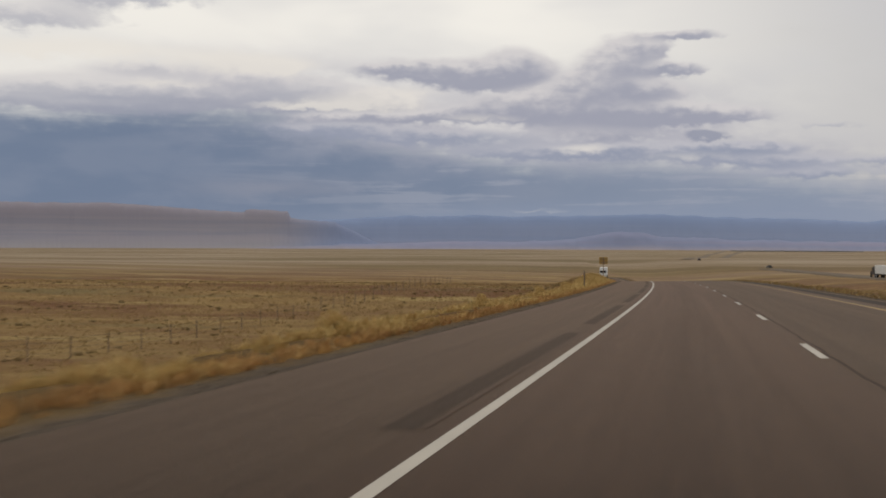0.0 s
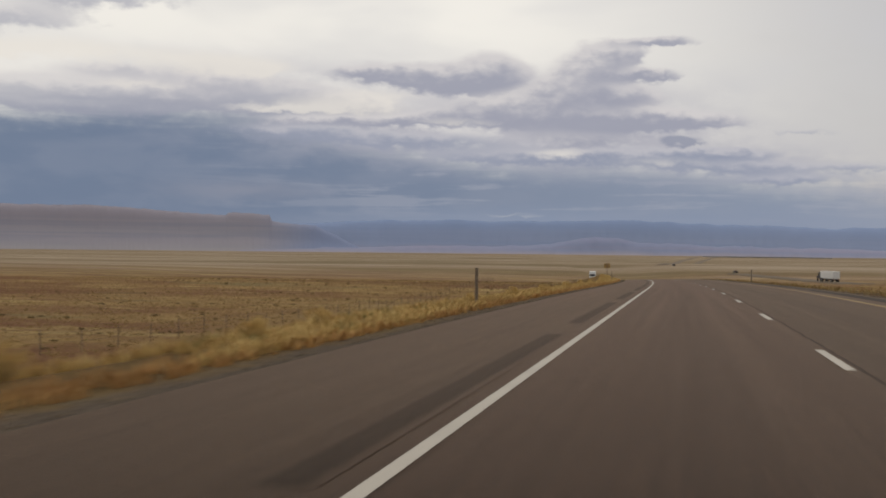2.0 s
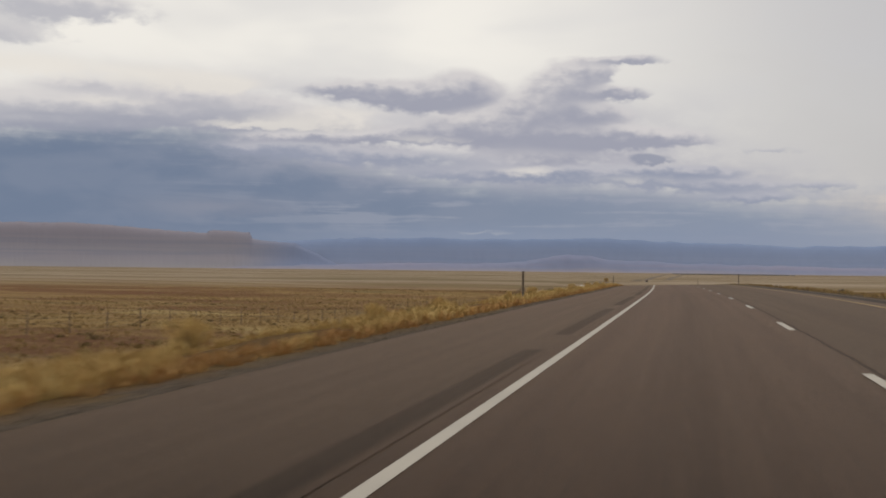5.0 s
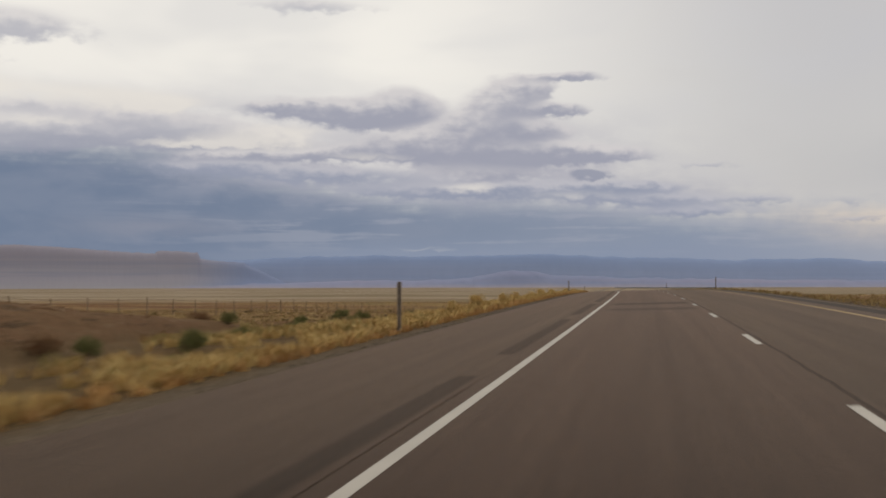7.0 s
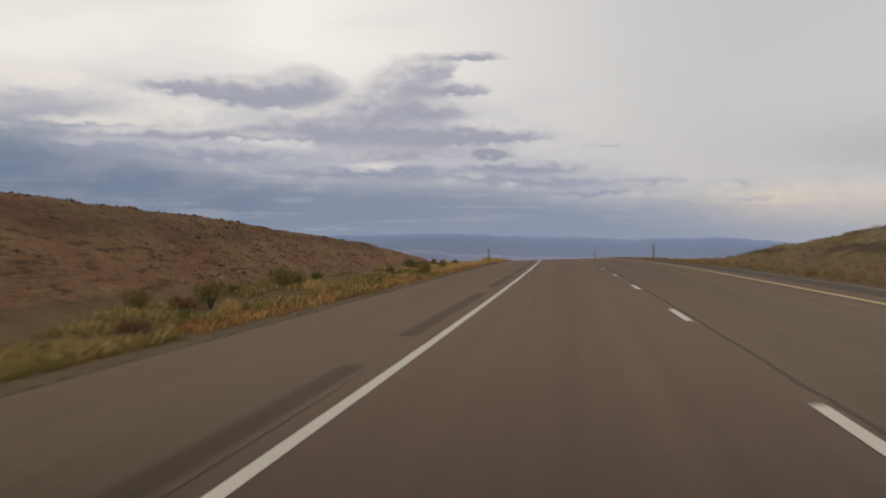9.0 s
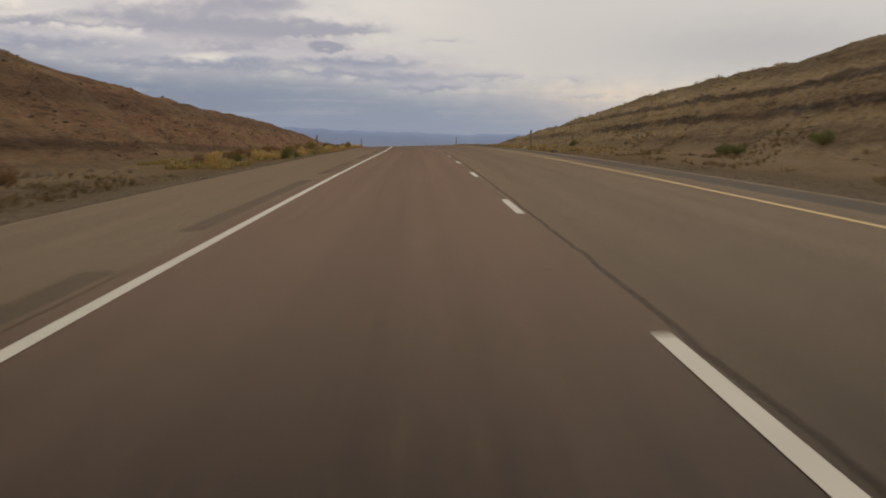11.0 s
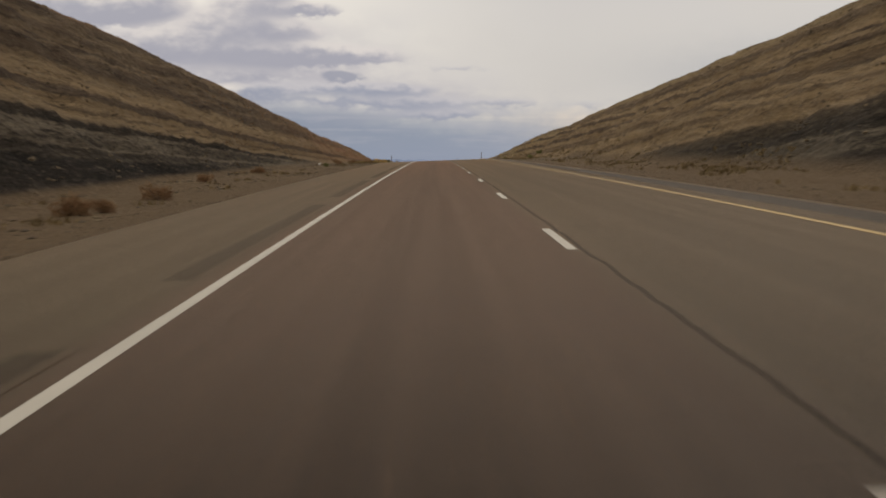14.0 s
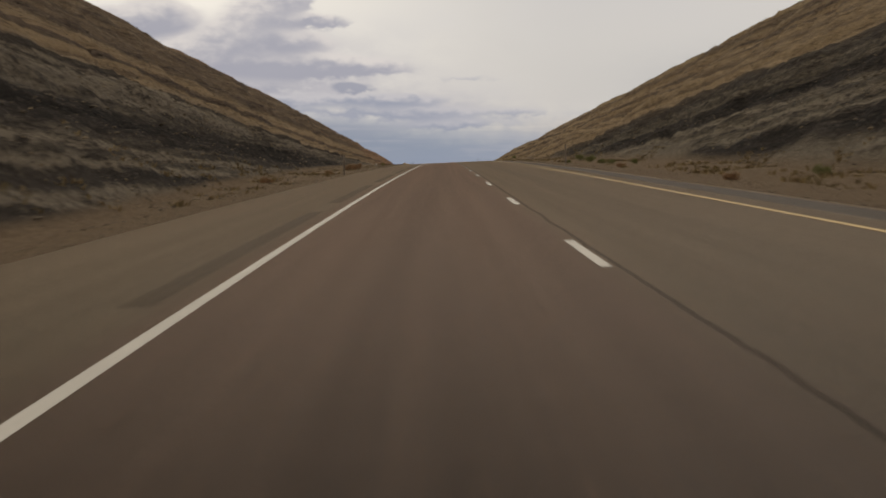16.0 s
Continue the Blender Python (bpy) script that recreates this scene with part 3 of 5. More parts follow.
    rock = n.mix(n.mul(shale, deep_cut, n.ramp(crag, 0.42, 0.32, 0.98, 0.55)), rock, dark)
    rock = n.mix(n.ramp(tiny, 0.55, 0.75, 0.0, 0.4), rock, (0.06, 0.046, 0.034))
    rock = n.mix(n.mul(n.ramp(chip, 0.53, 0.61, 0.0, 0.65), rough_zone), rock, (0.022, 0.017, 0.013))
    rock = n.mix(n.mul(n.ramp(chip, 0.46, 0.38, 0.0, 0.5), rough_zone, n.m("SUBTRACT", 1.0, n.mul(shale, 0.75))), rock, (0.225, 0.186, 0.135))
    # grey talus at the foot, in fans that climb between the ledges
    fan = n.noise(n.vec(n.mul(s, 0.06), n.mul(off, 0.02), 0.0), 1.0, 3.0, 0.5)
    foot = n.mul(n.ramp(n.add(rise, n.mul(n.m("SUBTRACT", fan, 0.5), n.ramp(off, 0.0, 4.0, 1.2, 7.0)), n.mul(n.m("SUBTRACT", small, 0.5), 1.0)), n.ramp(off, 0.0, 4.0, 0.1, 1.7), n.ramp(off, 0.0, 4.0, -0.3, 0.2)), cutting, n.ramp(s, n.ramp(off, 0.0, 4.0, -330.0, -440.0), n.ramp(off, 0.0, 4.0, -420.0, -480.0), 0.1, 1.0))
    rock = n.mix(foot, rock, n.mix(n.ramp(tiny, 0.35, 0.7), (0.120, 0.097, 0.070), (0.195, 0.160, 0.117)))
    # dry grass holds the upper slope and the low end of the hill
    cover = n.m("MAXIMUM", n.ramp(up_top, 1.6, 0.2, 0.0, 0.7), n.ramp(s, n.ramp(off, 0.0, 4.0, -395.0, -340.0), n.ramp(off, 0.0, 4.0, -315.0, -262.0), 0.0, 1.0))
    cover = n.mul(cover, n.ramp(small, 0.30, 0.55, 0.75, 1.0), n.m("SUBTRACT", 1.0, n.mul(ledges, n.ramp(off, 0.0, 4.0, 0.5, 0.9))))
    hill = n.mix(n.ramp(mid, 0.38, 0.62), (0.262, 0.156, 0.084), (0.238, 0.122, 0.071))
    hill = n.mix(n.ramp(off, 0.0, 5.0), hill, n.mix(n.ramp(mid, 0.38, 0.62), (0.27, 0.203, 0.102), (0.205, 0.150, 0.078)))
    hill = n.mix(n.ramp(tiny, 0.45, 0.72, 0.0, 0.6), hill, (0.085, 0.062, 0.038))
    fleck = n.noise(n.vec(n.mul(s, 0.8), n.mul(z_abs, 5.0), n.mul(off, 0.6)), 1.0, 4.0, 0.65)
    hill = n.mix(n.ramp(fleck, 0.54, 0.64, 0.0, 0.75), hill, (0.070, 0.050, 0.034))
    hill = n.mix(n.ramp(fleck, 0.42, 0.34, 0.0, 0.55), hill, (0.30, 0.215, 0.135))
    rock = n.mix(cover, rock, hill)
    c = n.mix(n.mul(n.ramp(rise, n.ramp(off, 0.0, 4.0, -0.1, 0.25), n.ramp(off, 0.0, 4.0, 0.2, 1.0)), n.ramp(s, -205.0, -240.0)), c, rock)
    n.put(b.inputs["Base Color"], c)
    bump(n, b, n.add(n.mul(small, 0.8), n.mul(tiny, 0.4), n.mul(crag, 0.9), n.mul(chip, 0.5)), 1.0, 0.35)
    return mat


ASPHALT, WHITE, YELLOW, EARTH = asphalt(), paint("white_paint", (0.47, 0.43, 0.365)), paint("yellow_paint", (0.43, 0.285, 0.105)), earth()
GROOVED = asphalt("grooved_asphalt", True)


# ---------------------------------------------------------------- mesh helpers
def mesh_object(name, verts, faces, mat, smooth_shade=True, uvs=None):
    me = bpy.data.meshes.new(name)
    verts = np.asarray(verts, np.float32)
    faces = np.asarray(faces, np.int32)
    k = faces.shape[1]
    me.vertices.add(len(verts))
    me.vertices.foreach_set("co", verts.ravel())
    me.loops.add(faces.size)
    me.loops.foreach_set("vertex_index", faces.ravel())
    me.polygons.add(len(faces))
    me.polygons.foreach_set("loop_start", np.arange(0, faces.size, k, dtype=np.int32))
    me.polygons.foreach_set("use_smooth", np.full(len(faces), smooth_shade, bool))
    me.update(calc_edges=True)
    for key, value in (uvs or {}).items():
        layer = me.uv_layers.new(name=key)
        layer.data.foreach_set("uv", np.asarray(value, np.float32)[faces.ravel()].ravel())
    me.materials.append(mat)
    return new(name, me)


def grid_faces(rows, cols):
    i = np.arange(rows * cols).reshape(rows, cols)
    return np.stack([i[:-1, :-1], i[:-1, 1:], i[1:, 1:], i[1:, :-1]], -1).reshape(-1, 4)


def on_road(s, off, lift=0.0):
    s, off = np.broadcast_arrays(np.asarray(s, float), np.asarray(off, float))
    x, y = spot(s, off)
    return np.stack([x, y, road_z(s) + np.interp(s, LINE_S, LBANK) * off + lift], -1)


def ribbon(name, s, offs, lifts, mat, parent=None):
    """A strip along the road with the given cross section."""
    S, O = np.meshgrid(s, offs, indexing="ij")
    v = on_road(S, O, np.broadcast_to(np.asarray(lifts, float), S.shape)).reshape(-1, 3)
    ob = mesh_object(name, v, grid_faces(len(s), len(offs)), mat, uvs={"plan": np.stack([O, S], -1).reshape(-1, 2)})
    ob.parent = parent
    return ob


def part(name, bm, mat, parent, label=""):
    me = bpy.data.meshes.new(name)
    bm.normal_update()
    bm.to_mesh(me)
    bm.free()
    me.materials.append(mat)
    ob = new(name, me)
    ob.parent = parent
    return tagged(ob, label)


def thing(name, m, label, category, group="", kind=""):
    ob = new(name)
    ob.matrix_world = m
    return tagged(ob, label, category, group, kind)


def stand(s, off, turn=0.0, sink=0.0):
    """The pose of a thing on the ground, its y axis along the road."""
    x, y = spot(s, off)
    z = float(ground_z(s, off))
    return pose(float(x), float(y), z - sink, 0, 0, math.degrees(float(np.interp(s, LINE_S, LPSI))) + turn)


# ---------------------------------------------------------------- ground
gs = np.concatenate([np.arange(-760, -560, 2.5), np.arange(-560, -180, 0.7), np.arange(-180, 180, 1.4), np.arange(180, 420, 5), np.arange(420, 1000, 20), np.arange(1000, 4700, 90)])
near_off = np.concatenate([np.arange(3.4, 9, 0.4), np.arange(9, 40, 0.38), np.arange(40, 46, 0.7), np.arange(46, 75, 2.5), np.geomspace(76, 3800, 40)])
right_off = np.concatenate([np.arange(8.75, 15, 0.5), np.arange(15, 42, 0.38), np.arange(42, 46, 0.7), np.arange(46, 75, 2.5), np.geomspace(76, 3800, 34)])
go = np.concatenate([-near_off[::-1], [-2.0, 2.0, 7.0], right_off])
GS, GO = np.meshgrid(gs, go, indexing="ij")
GX, GY = spot(GS, GO)
GZ = ground_z(GS, GO)
RISE = GZ - road_z(GS)
TOPH = np.where(GO < 2, np.interp(GS, LEFT_S, LEFT_H), np.interp(GS, RIGHT_S, RIGHT_H))
ground = mesh_object("ground", np.stack([GX, GY, GZ], -1).reshape(-1, 3), grid_faces(len(gs), len(go)), EARTH,
                     uvs={"plan": np.stack([GO, GS], -1).reshape(-1, 2), "rise": np.stack([RISE, TOPH - RISE], -1).reshape(-1, 2),
                          "bed": np.stack([bedding(GS, GO, GZ), GZ], -1).reshape(-1, 2)})
tagged(ground, "dry tan grassland rising into bedded brown and black rock cut slopes", "ground", kind="structure")

# ---------------------------------------------------------------- road
road_s = np.arange(-760, 431, 2.0)
road = ribbon("road", road_s, [EDGE_L - 0.05, EDGE_L, -2.0, 0.0, 1.8, 3.66, 5.5, 7.32, EDGE_R, EDGE_R + 0.05], [-0.12, 0, 0, 0, 0, 0, 0, 0, 0, -0.12], ASPHALT)
road.data.polygons.foreach_set("use_smooth", np.zeros(len(road.data.polygons), bool))
tagged(road, "worn brownish grey asphalt highway carriageway with two lanes", "road", kind="structure")
line_s = np.arange(-760, 420, 2.0)
tagged(ribbon("edge_line", line_s, [-0.05, 0.08], 0.004, WHITE, road), "long white painted edge line")
tagged(ribbon("edge_line", line_s, [7.32 - 0.06, 7.32 + 0.06], 0.004, YELLOW, road), "long yellow painted edge line")
for k in range(-52, 28):
    a = DASH_START + 12.192 * k
    ribbon("lane_dash", np.linspace(a, a + 3.15, 4), [3.66 - 0.06, 3.66 + 0.06], 0.005, WHITE, road)
# rumble strips ground into the shoulder beside the edge line, each with its cross ridges
ridge_s = np.arange(0.0, 14.5, 0.15)
for k in range(-10, 36):
    a = -430.0 + 18.29 * k
    if a > 330:
        break
    zig = np.where(np.arange(len(ridge_s)) % 2 == 0, 0.003, 0.006)
    ribbon("rumble_strip", a + ridge_s, [-0.74, -0.62, -0.5, -0.38, -0.26], zig[:, None] * np.ones(5), GROOVED, road)

# the other carriageway beyond the median, dusty and seen at a low angle
PALE_ROAD = plain("dusty_asphalt", (0.15, 0.118, 0.085), 0.9, 0.1, 0.0, 0.2, 0.3)
DARK_ROAD = plain("far_asphalt", (0.17, 0.135, 0.10), 0.9, 0.1, 0.0, 0.25, 0.05)
far_s = np.arange(-205, 560, 5.0)
FAR_OFFS = np.array([83.5, 84.0, 87.5, 91.5, 95.0, 95.5])
S2, O2 = np.meshgrid(far_s, FAR_OFFS, indexing="ij")
x2, y2 = spot(S2, O2)
mid2 = np.convolve(np.pad(ground_z(far_s, 89.5), 6, mode="edge"), np.ones(13) / 13, "valid") + 0.35
z2 = mid2[:, None] + np.array([-0.8, 0, 0.05, 0.05, 0, -0.8])
road_far = mesh_object("road", np.stack([x2, y2, z2], -1).reshape(-1, 3), grid_faces(*S2.shape), PALE_ROAD)
tagged(road_far, "second carriageway of grey asphalt across the dry median", "road", kind="structure")

# the highway where it comes out of the dip again and crosses the plain
def plan_of(x, y):
    """Along and across the road's line, where it runs straight beyond the bend."""
    psi, x0, y0 = float(np.interp(425, LINE_S, LPSI)), float(np.interp(425, LINE_S, LX)), float(np.interp(425, LINE_S, LY))
    return 425 - math.sin(psi) * (x - x0) + math.cos(psi) * (y - y0), math.cos(psi) * (x - x0) + math.sin(psi) * (y - y0)


fy = np.arange(700.0, 3500.0, 20.0)
for first, shift, spread in ((900.0, 0.0, 0.0), (1300.0, 26.0, 0.012)):
    yy = fy[fy >= first]
    xx = np.interp(yy, [500, 900, 1800, 2700, 3500], [-15, -5, 22, 55, 92]) + shift + spread * (yy - first)
    rows = []
    for dx, dz in ((-6, -0.8), (-3.6, 0), (3.6, 0), (6, -0.8)):
        along, across = plan_of(xx + dx, yy)
        mid_z = ground_z(*plan_of(xx, yy))
        rows.append(np.stack([xx + dx, yy, np.convolve(np.pad(mid_z, 4, mode="edge"), np.ones(9) / 9, "valid") + 0.45 + dz], -1))
    v = np.stack(rows, 1).reshape(-1, 3)
    tagged(mesh_object("road", v, grid_faces(len(yy), 4), DARK_ROAD), "distant stretch of dark highway crossing the pale plain", "road", kind="structure")

# ---------------------------------------------------------------- distance: mesa, blue ridges
HAZE_MID = (0.0, -130.0)


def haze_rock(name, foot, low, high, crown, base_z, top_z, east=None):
    """Far rock with haze in its colour: paled foot, gullied talus, a banded crown."""
    mat, n, b = material(name, 0.95, 0.05)
    at = n.node("ShaderNodeTexCoord").outputs["Object"]
    x, y, z = n.split(at)
    gull = n.noise(n.vec(n.mul(x, 0.008), n.mul(y, 0.008), n.mul(z, 0.03)), 1.0, 5.0, 0.62)
    wide = n.noise(n.vec(n.mul(x, 0.0022), n.mul(y, 0.0022), n.mul(z, 0.01)), 1.0, 4.0, 0.55)
    bed = n.noise(n.vec(n.mul(x, 0.0007), n.mul(y, 0.0007), n.mul(z, 0.045)), 1.0, 4.0, 0.6)
    f = n.add(n.mul(gull, 0.12), n.mul(bed, 0.7), n.mul(wide, 0.18))
    rise = n.add(z, n.mul(n.m("SUBTRACT", wide, 0.5), 40.0), n.mul(n.m("SUBTRACT", gull, 0.5), 14.0))
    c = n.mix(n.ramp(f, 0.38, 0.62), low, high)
    # crown tone; on the mesa it also holds the cliff rim's shadow
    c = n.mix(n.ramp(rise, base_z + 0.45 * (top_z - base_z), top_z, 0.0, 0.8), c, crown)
    # haze painted over the lower slope, palest at the foot
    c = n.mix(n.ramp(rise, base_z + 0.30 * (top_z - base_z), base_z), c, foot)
    # bluer to the east, as if behind thicker rain haze, by colour alone
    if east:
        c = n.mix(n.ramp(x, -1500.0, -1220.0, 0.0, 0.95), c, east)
    n.put(b.inputs["Base Color"], c)
    return mat


def range_mesh(name, az_from, az_to, radius, top, mat, depth=900.0, steps=420, rough=1.0, seed=0, cliff=0.45):
    """A long escarpment across the horizon: foot slope, cliff, and a top that falls back."""
    a = np.radians(np.linspace(az_from, az_to, steps))
    t = np.linspace(0, 1, 13)
    A, T = np.meshgrid(a, t, indexing="ij")
    deg = np.degrees(A)
    H = top(deg)
    # rising profile: long talus, steep cliff, flat crown
    prof = np.interp(T, [0, 0.30, 0.55, 0.62, 0.80, 0.99, 1.0], [0, 0.2, cliff, cliff + 0.12, 0.9, 1.0, 1.0])
    spur = rough * 46 * fractal(deg * 2.6, T * 1.5, seed, 4)
    R = radius + T * depth * 0.28 + spur * (1 - 0.7 * T) - rough * 16 * fractal(deg * 9, T * 3, seed + 7, 3)
    Z = -30 + (H + 30) * prof + rough * 6 * fractal(deg * 6, T * 6, seed + 3, 3) * smooth(0.02, 0.3, T) * smooth(1.02, 0.8, T)
    v = np.stack([HAZE_MID[0] - np.sin(A) * R, HAZE_MID[1] + np.cos(A) * R, Z], -1).reshape(-1, 3)
    return mesh_object(name, v, grid_faces(*A.shape), mat)


# all three tones carry the haze of distance in their base colour
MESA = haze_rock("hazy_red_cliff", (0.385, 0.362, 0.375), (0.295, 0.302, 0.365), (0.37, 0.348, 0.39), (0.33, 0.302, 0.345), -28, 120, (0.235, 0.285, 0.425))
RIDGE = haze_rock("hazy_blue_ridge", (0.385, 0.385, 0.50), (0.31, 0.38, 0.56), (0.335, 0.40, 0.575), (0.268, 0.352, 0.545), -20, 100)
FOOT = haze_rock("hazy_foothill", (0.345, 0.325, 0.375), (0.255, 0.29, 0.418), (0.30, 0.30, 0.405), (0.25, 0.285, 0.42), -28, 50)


def mesa_top(d):
    h = np.interp(d, [14.0, 15.2, 16.4, 17.4, 19.1, 19.5, 19.65, 21.6, 21.75, 23.3, 25.7, 28.2, 31.0, 33.8, 36, 60],
                  [-26, -4, 40, 74, 84, 89, 113, 119, 108, 114, 127, 137, 135, 137, 136, 130])
    return h + 3 * fractal(d * 3.2, d * 0, 71, 3)


def ridge_top(d):
    h = np.interp(d, [-60, -30, -17, -15, -14.2, -12.3, -8.7, -7.8, -6, -5, -1.9, -1, 1.6, 4, 6.5, 9, 10.7, 12, 14.4, 16.6, 20, 26],
                  [48, 52, 60, 68, 75, 86, 85, 82, 86, 91, 97, 99, 108, 106, 102, 100, 107, 102, 101, 90, 80, 60])
    return h + 5 * fractal(d * 1.3, d * 0, 81, 5)


def foot_top(d):
    h = np.interp(d, [-60, -14, -8, -2, 1.5, 2.6, 3.6, 4.6, 5.8, 8, 12, 18, 24], [0, 2, 8, 14, 24, 40, 44, 30, 14, 6, 2, -6, -24])
    return h + 6 * fractal(d * 1.3, d * 0, 91, 4)


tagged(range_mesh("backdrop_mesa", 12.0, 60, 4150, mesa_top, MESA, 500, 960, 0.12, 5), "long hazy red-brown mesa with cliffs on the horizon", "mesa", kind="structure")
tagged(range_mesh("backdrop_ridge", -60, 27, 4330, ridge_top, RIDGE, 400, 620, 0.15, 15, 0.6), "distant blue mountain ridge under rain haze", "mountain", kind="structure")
tagged(range_mesh("backdrop_foothills", -60, 25, 4080, foot_top, FOOT, 500, 500, 0.4, 25, 0.6), "hazy pale pinkish foothills before the blue ridge", "hills", kind="structure")


# ---------------------------------------------------------------- vegetation
def leaf_material(name, tones, rough=0.85):
    mat, n, b = material(name, rough, 0.15)
    rnd = n.node("ShaderNodeNewGeometry").outputs["Random Per Island"]
    ramp = n.node("ShaderNodeValToRGB")
    ramp.color_ramp.interpolation = "LINEAR"
    while len(ramp.color_ramp.elements) < len(tones):
        ramp.color_ramp.elements.new(0.5)
    for k, c in enumerate(tones):
        ramp.color_ramp.elements[k].position = k / (len(tones) - 1)
        ramp.color_ramp.elements[k].color = (*c, 1)
    n.put(ramp.inputs[0], rnd)
    at = n.node("ShaderNodeTexCoord").outputs["Object"]
    drift = n.noise(at, 0.35, 3.0)
    n.put(b.inputs["Base Color"], n.mix(n.ramp(drift, 0.4, 0.65, 0.0, 0.6), ramp.outputs[0], tuple(0.5 * (tones[0][k] + tones[-1][k]) for k in range(3))))
    return mat


STRAW = leaf_material("straw_grass", [(0.46, 0.25, 0.09), (0.61, 0.44, 0.17), (0.68, 0.52, 0.235), (0.56, 0.38, 0.14), (0.38, 0.29, 0.105)])
SCRUB = leaf_material("dry_scrub", [(0.10, 0.065, 0.035), (0.20, 0.135, 0.06), (0.29, 0.205, 0.095), (0.12, 0.10, 0.05)])
SAGE = leaf_material("sage_leaf", [(0.095, 0.105, 0.036), (0.15, 0.155, 0.052), (0.21, 0.195, 0.078), (0.095, 0.105, 0.037)])
RUST = leaf_material("rust_weed", [(0.19, 0.095, 0.050), (0.27, 0.15, 0.075), (0.32, 0.21, 0.11), (0.15, 0.092, 0.05)])
TWIG = plain("twig", (0.10, 0.075, 0.055), 0.9, 0.1)
rng = np.random.default_rng(7)


def tufts(name, s, off, height, blades, width, mat, spread=0.22):
    """Tufts of narrow bent blades on the ground at the given places, as one mesh."""
    x, y = spot(s, off)
    z = ground_z(s, off)
    n = len(s) * blades
    rep = lambda v: np.repeat(v, blades)
    h = rep(height) * rng.uniform(0.55, 1.15, n)
    a = rng.uniform(0, 2 * np.pi, n)
    rad = rep(height) * spread * np.sqrt(rng.uniform(0, 1, n))
    bx, by = rep(x) + np.cos(a) * rad, rep(y) + np.sin(a) * rad
    lean = rng.uniform(0.1, 0.75, n) * h
    face = a + np.pi / 2 + rng.normal(0, 0.5, n)
    wx, wy = np.cos(face) * width * 0.5, np.sin(face) * width * 0.5
    bz = rep(z) - 0.03
    mx, my = bx + np.cos(a) * lean * 0.35, by + np.sin(a) * lean * 0.35
    tx, ty = bx + np.cos(a) * lean, by + np.sin(a) * lean
    v = np.stack([np.stack([bx - wx, by - wy, bz], -1), np.stack([bx + wx, by + wy, bz], -1),
                  np.stack([mx + wx * 0.8, my + wy * 0.8, bz + h * 0.6], -1), np.stack([mx - wx * 0.8, my - wy * 0.8, bz + h * 0.6], -1),
                  np.stack([tx, ty, bz + h], -1)], 1).reshape(-1, 3)
    i = np.arange(n)[:, None] * 5
    f = np.concatenate([i + np.array([[0, 1, 2]]), i + np.array([[0, 2, 3]]), i + np.array([[3, 2, 4]])])
    return mesh_object(name, v, f, mat, False)


def scatter(n, s0, s1, o0, o1, clump=0.0, power=1.0):
    s = rng.uniform(s0, s1, n)
    off = o0 + (o1 - o0) * rng.uniform(0, 1, n) ** power
    if clump:
        keep = value_noise(s / 2.3, off / 1.3, 77) + 0.6 * value_noise(s / 9.0, off / 5.0, 78) > clump
        s, off = s[keep], off[keep]
    return s, off


FIELD = leaf_material("field_grass", [(0.30, 0.195, 0.078), (0.40, 0.275, 0.12), (0.24, 0.135, 0.062), (0.44, 0.32, 0.145), (0.24, 0.19, 0.078)])
VERGE = leaf_material("verge_weed", [(0.28, 0.21, 0.08), (0.46, 0.33, 0.13), (0.33, 0.155, 0.065), (0.52, 0.38, 0.16), (0.22, 0.20, 0.07), (0.19, 0.20, 0.065)])
s, o = scatter(34000, -258, 190, -4.5, -7.6, -0.20, 1.7)
tagged(tufts("roadside_grass", s, o, rng.uniform(0.10, 0.31, len(s)), 11, 0.028, STRAW), "tall straw-yellow dry grass along the shoulder", "grass", kind="stuff")
s, o = scatter(20000, -350, -205, -4.6, -9.0, 0.06, 1.1)
tagged(tufts("hillside_weeds", s, o, rng.uniform(0.07, 0.26, len(s)), 10, 0.03, VERGE, 0.4), "mixed green, straw and rust weeds below the hillside", "weeds", kind="stuff")
s, o = scatter(7500, -308, -252, -4.3, -7.4, -0.06, 1.3)
tagged(tufts("hillside_weeds", s, o, rng.uniform(0.08, 0.26, len(s)), 10, 0.03, VERGE, 0.4), "straw, rust and olive weeds beside the shoulder", "weeds", kind="stuff")
s, o = scatter(9500, -300, 190, -4.2, -5.0, 0.0)
tagged(tufts("roadside_weeds", s, o, rng.uniform(0.08, 0.24, len(s)), 9, 0.03, leaf_material("rust_straw", [(0.34, 0.16, 0.06), (0.55, 0.31, 0.11), (0.60, 0.40, 0.16), (0.28, 0.17, 0.07)]), 0.4), "low rust-brown weeds at the pavement edge", "weeds", kind="stuff")
s, o = scatter(44000, -215, 200, -8.0, -120, 0.0, 1.6)
o = o + rng.normal(0, 1.2, len(o))
s = s + rng.normal(0, 2.0, len(s))
tagged(tufts("field_grass", s, o, rng.uniform(0.07, 0.22, len(s)), 6, 0.06, FIELD, 1.0), "short sparse brown grass over the field", "grass", kind="stuff")
s, o = scatter(3600, -222, 190, -4.7, -7.2, 0.18, 1.2)
tagged(tufts("roadside_weeds", s, o, rng.uniform(0.10, 0.30, len(s)), 12, 0.03, SAGE, 0.5), "scattered olive-green weeds among the straw grass", "weeds", kind="stuff")
s, o = scatter(2600, -215, 200, -9.0, -95, 0.05, 1.4)
tagged(tufts("field_scrub", s, o, rng.uniform(0.10, 0.26, len(s)), 22, 0.07, SCRUB, 1.3), "low dark scrub dotted over the dry field", "scrub", kind="stuff")
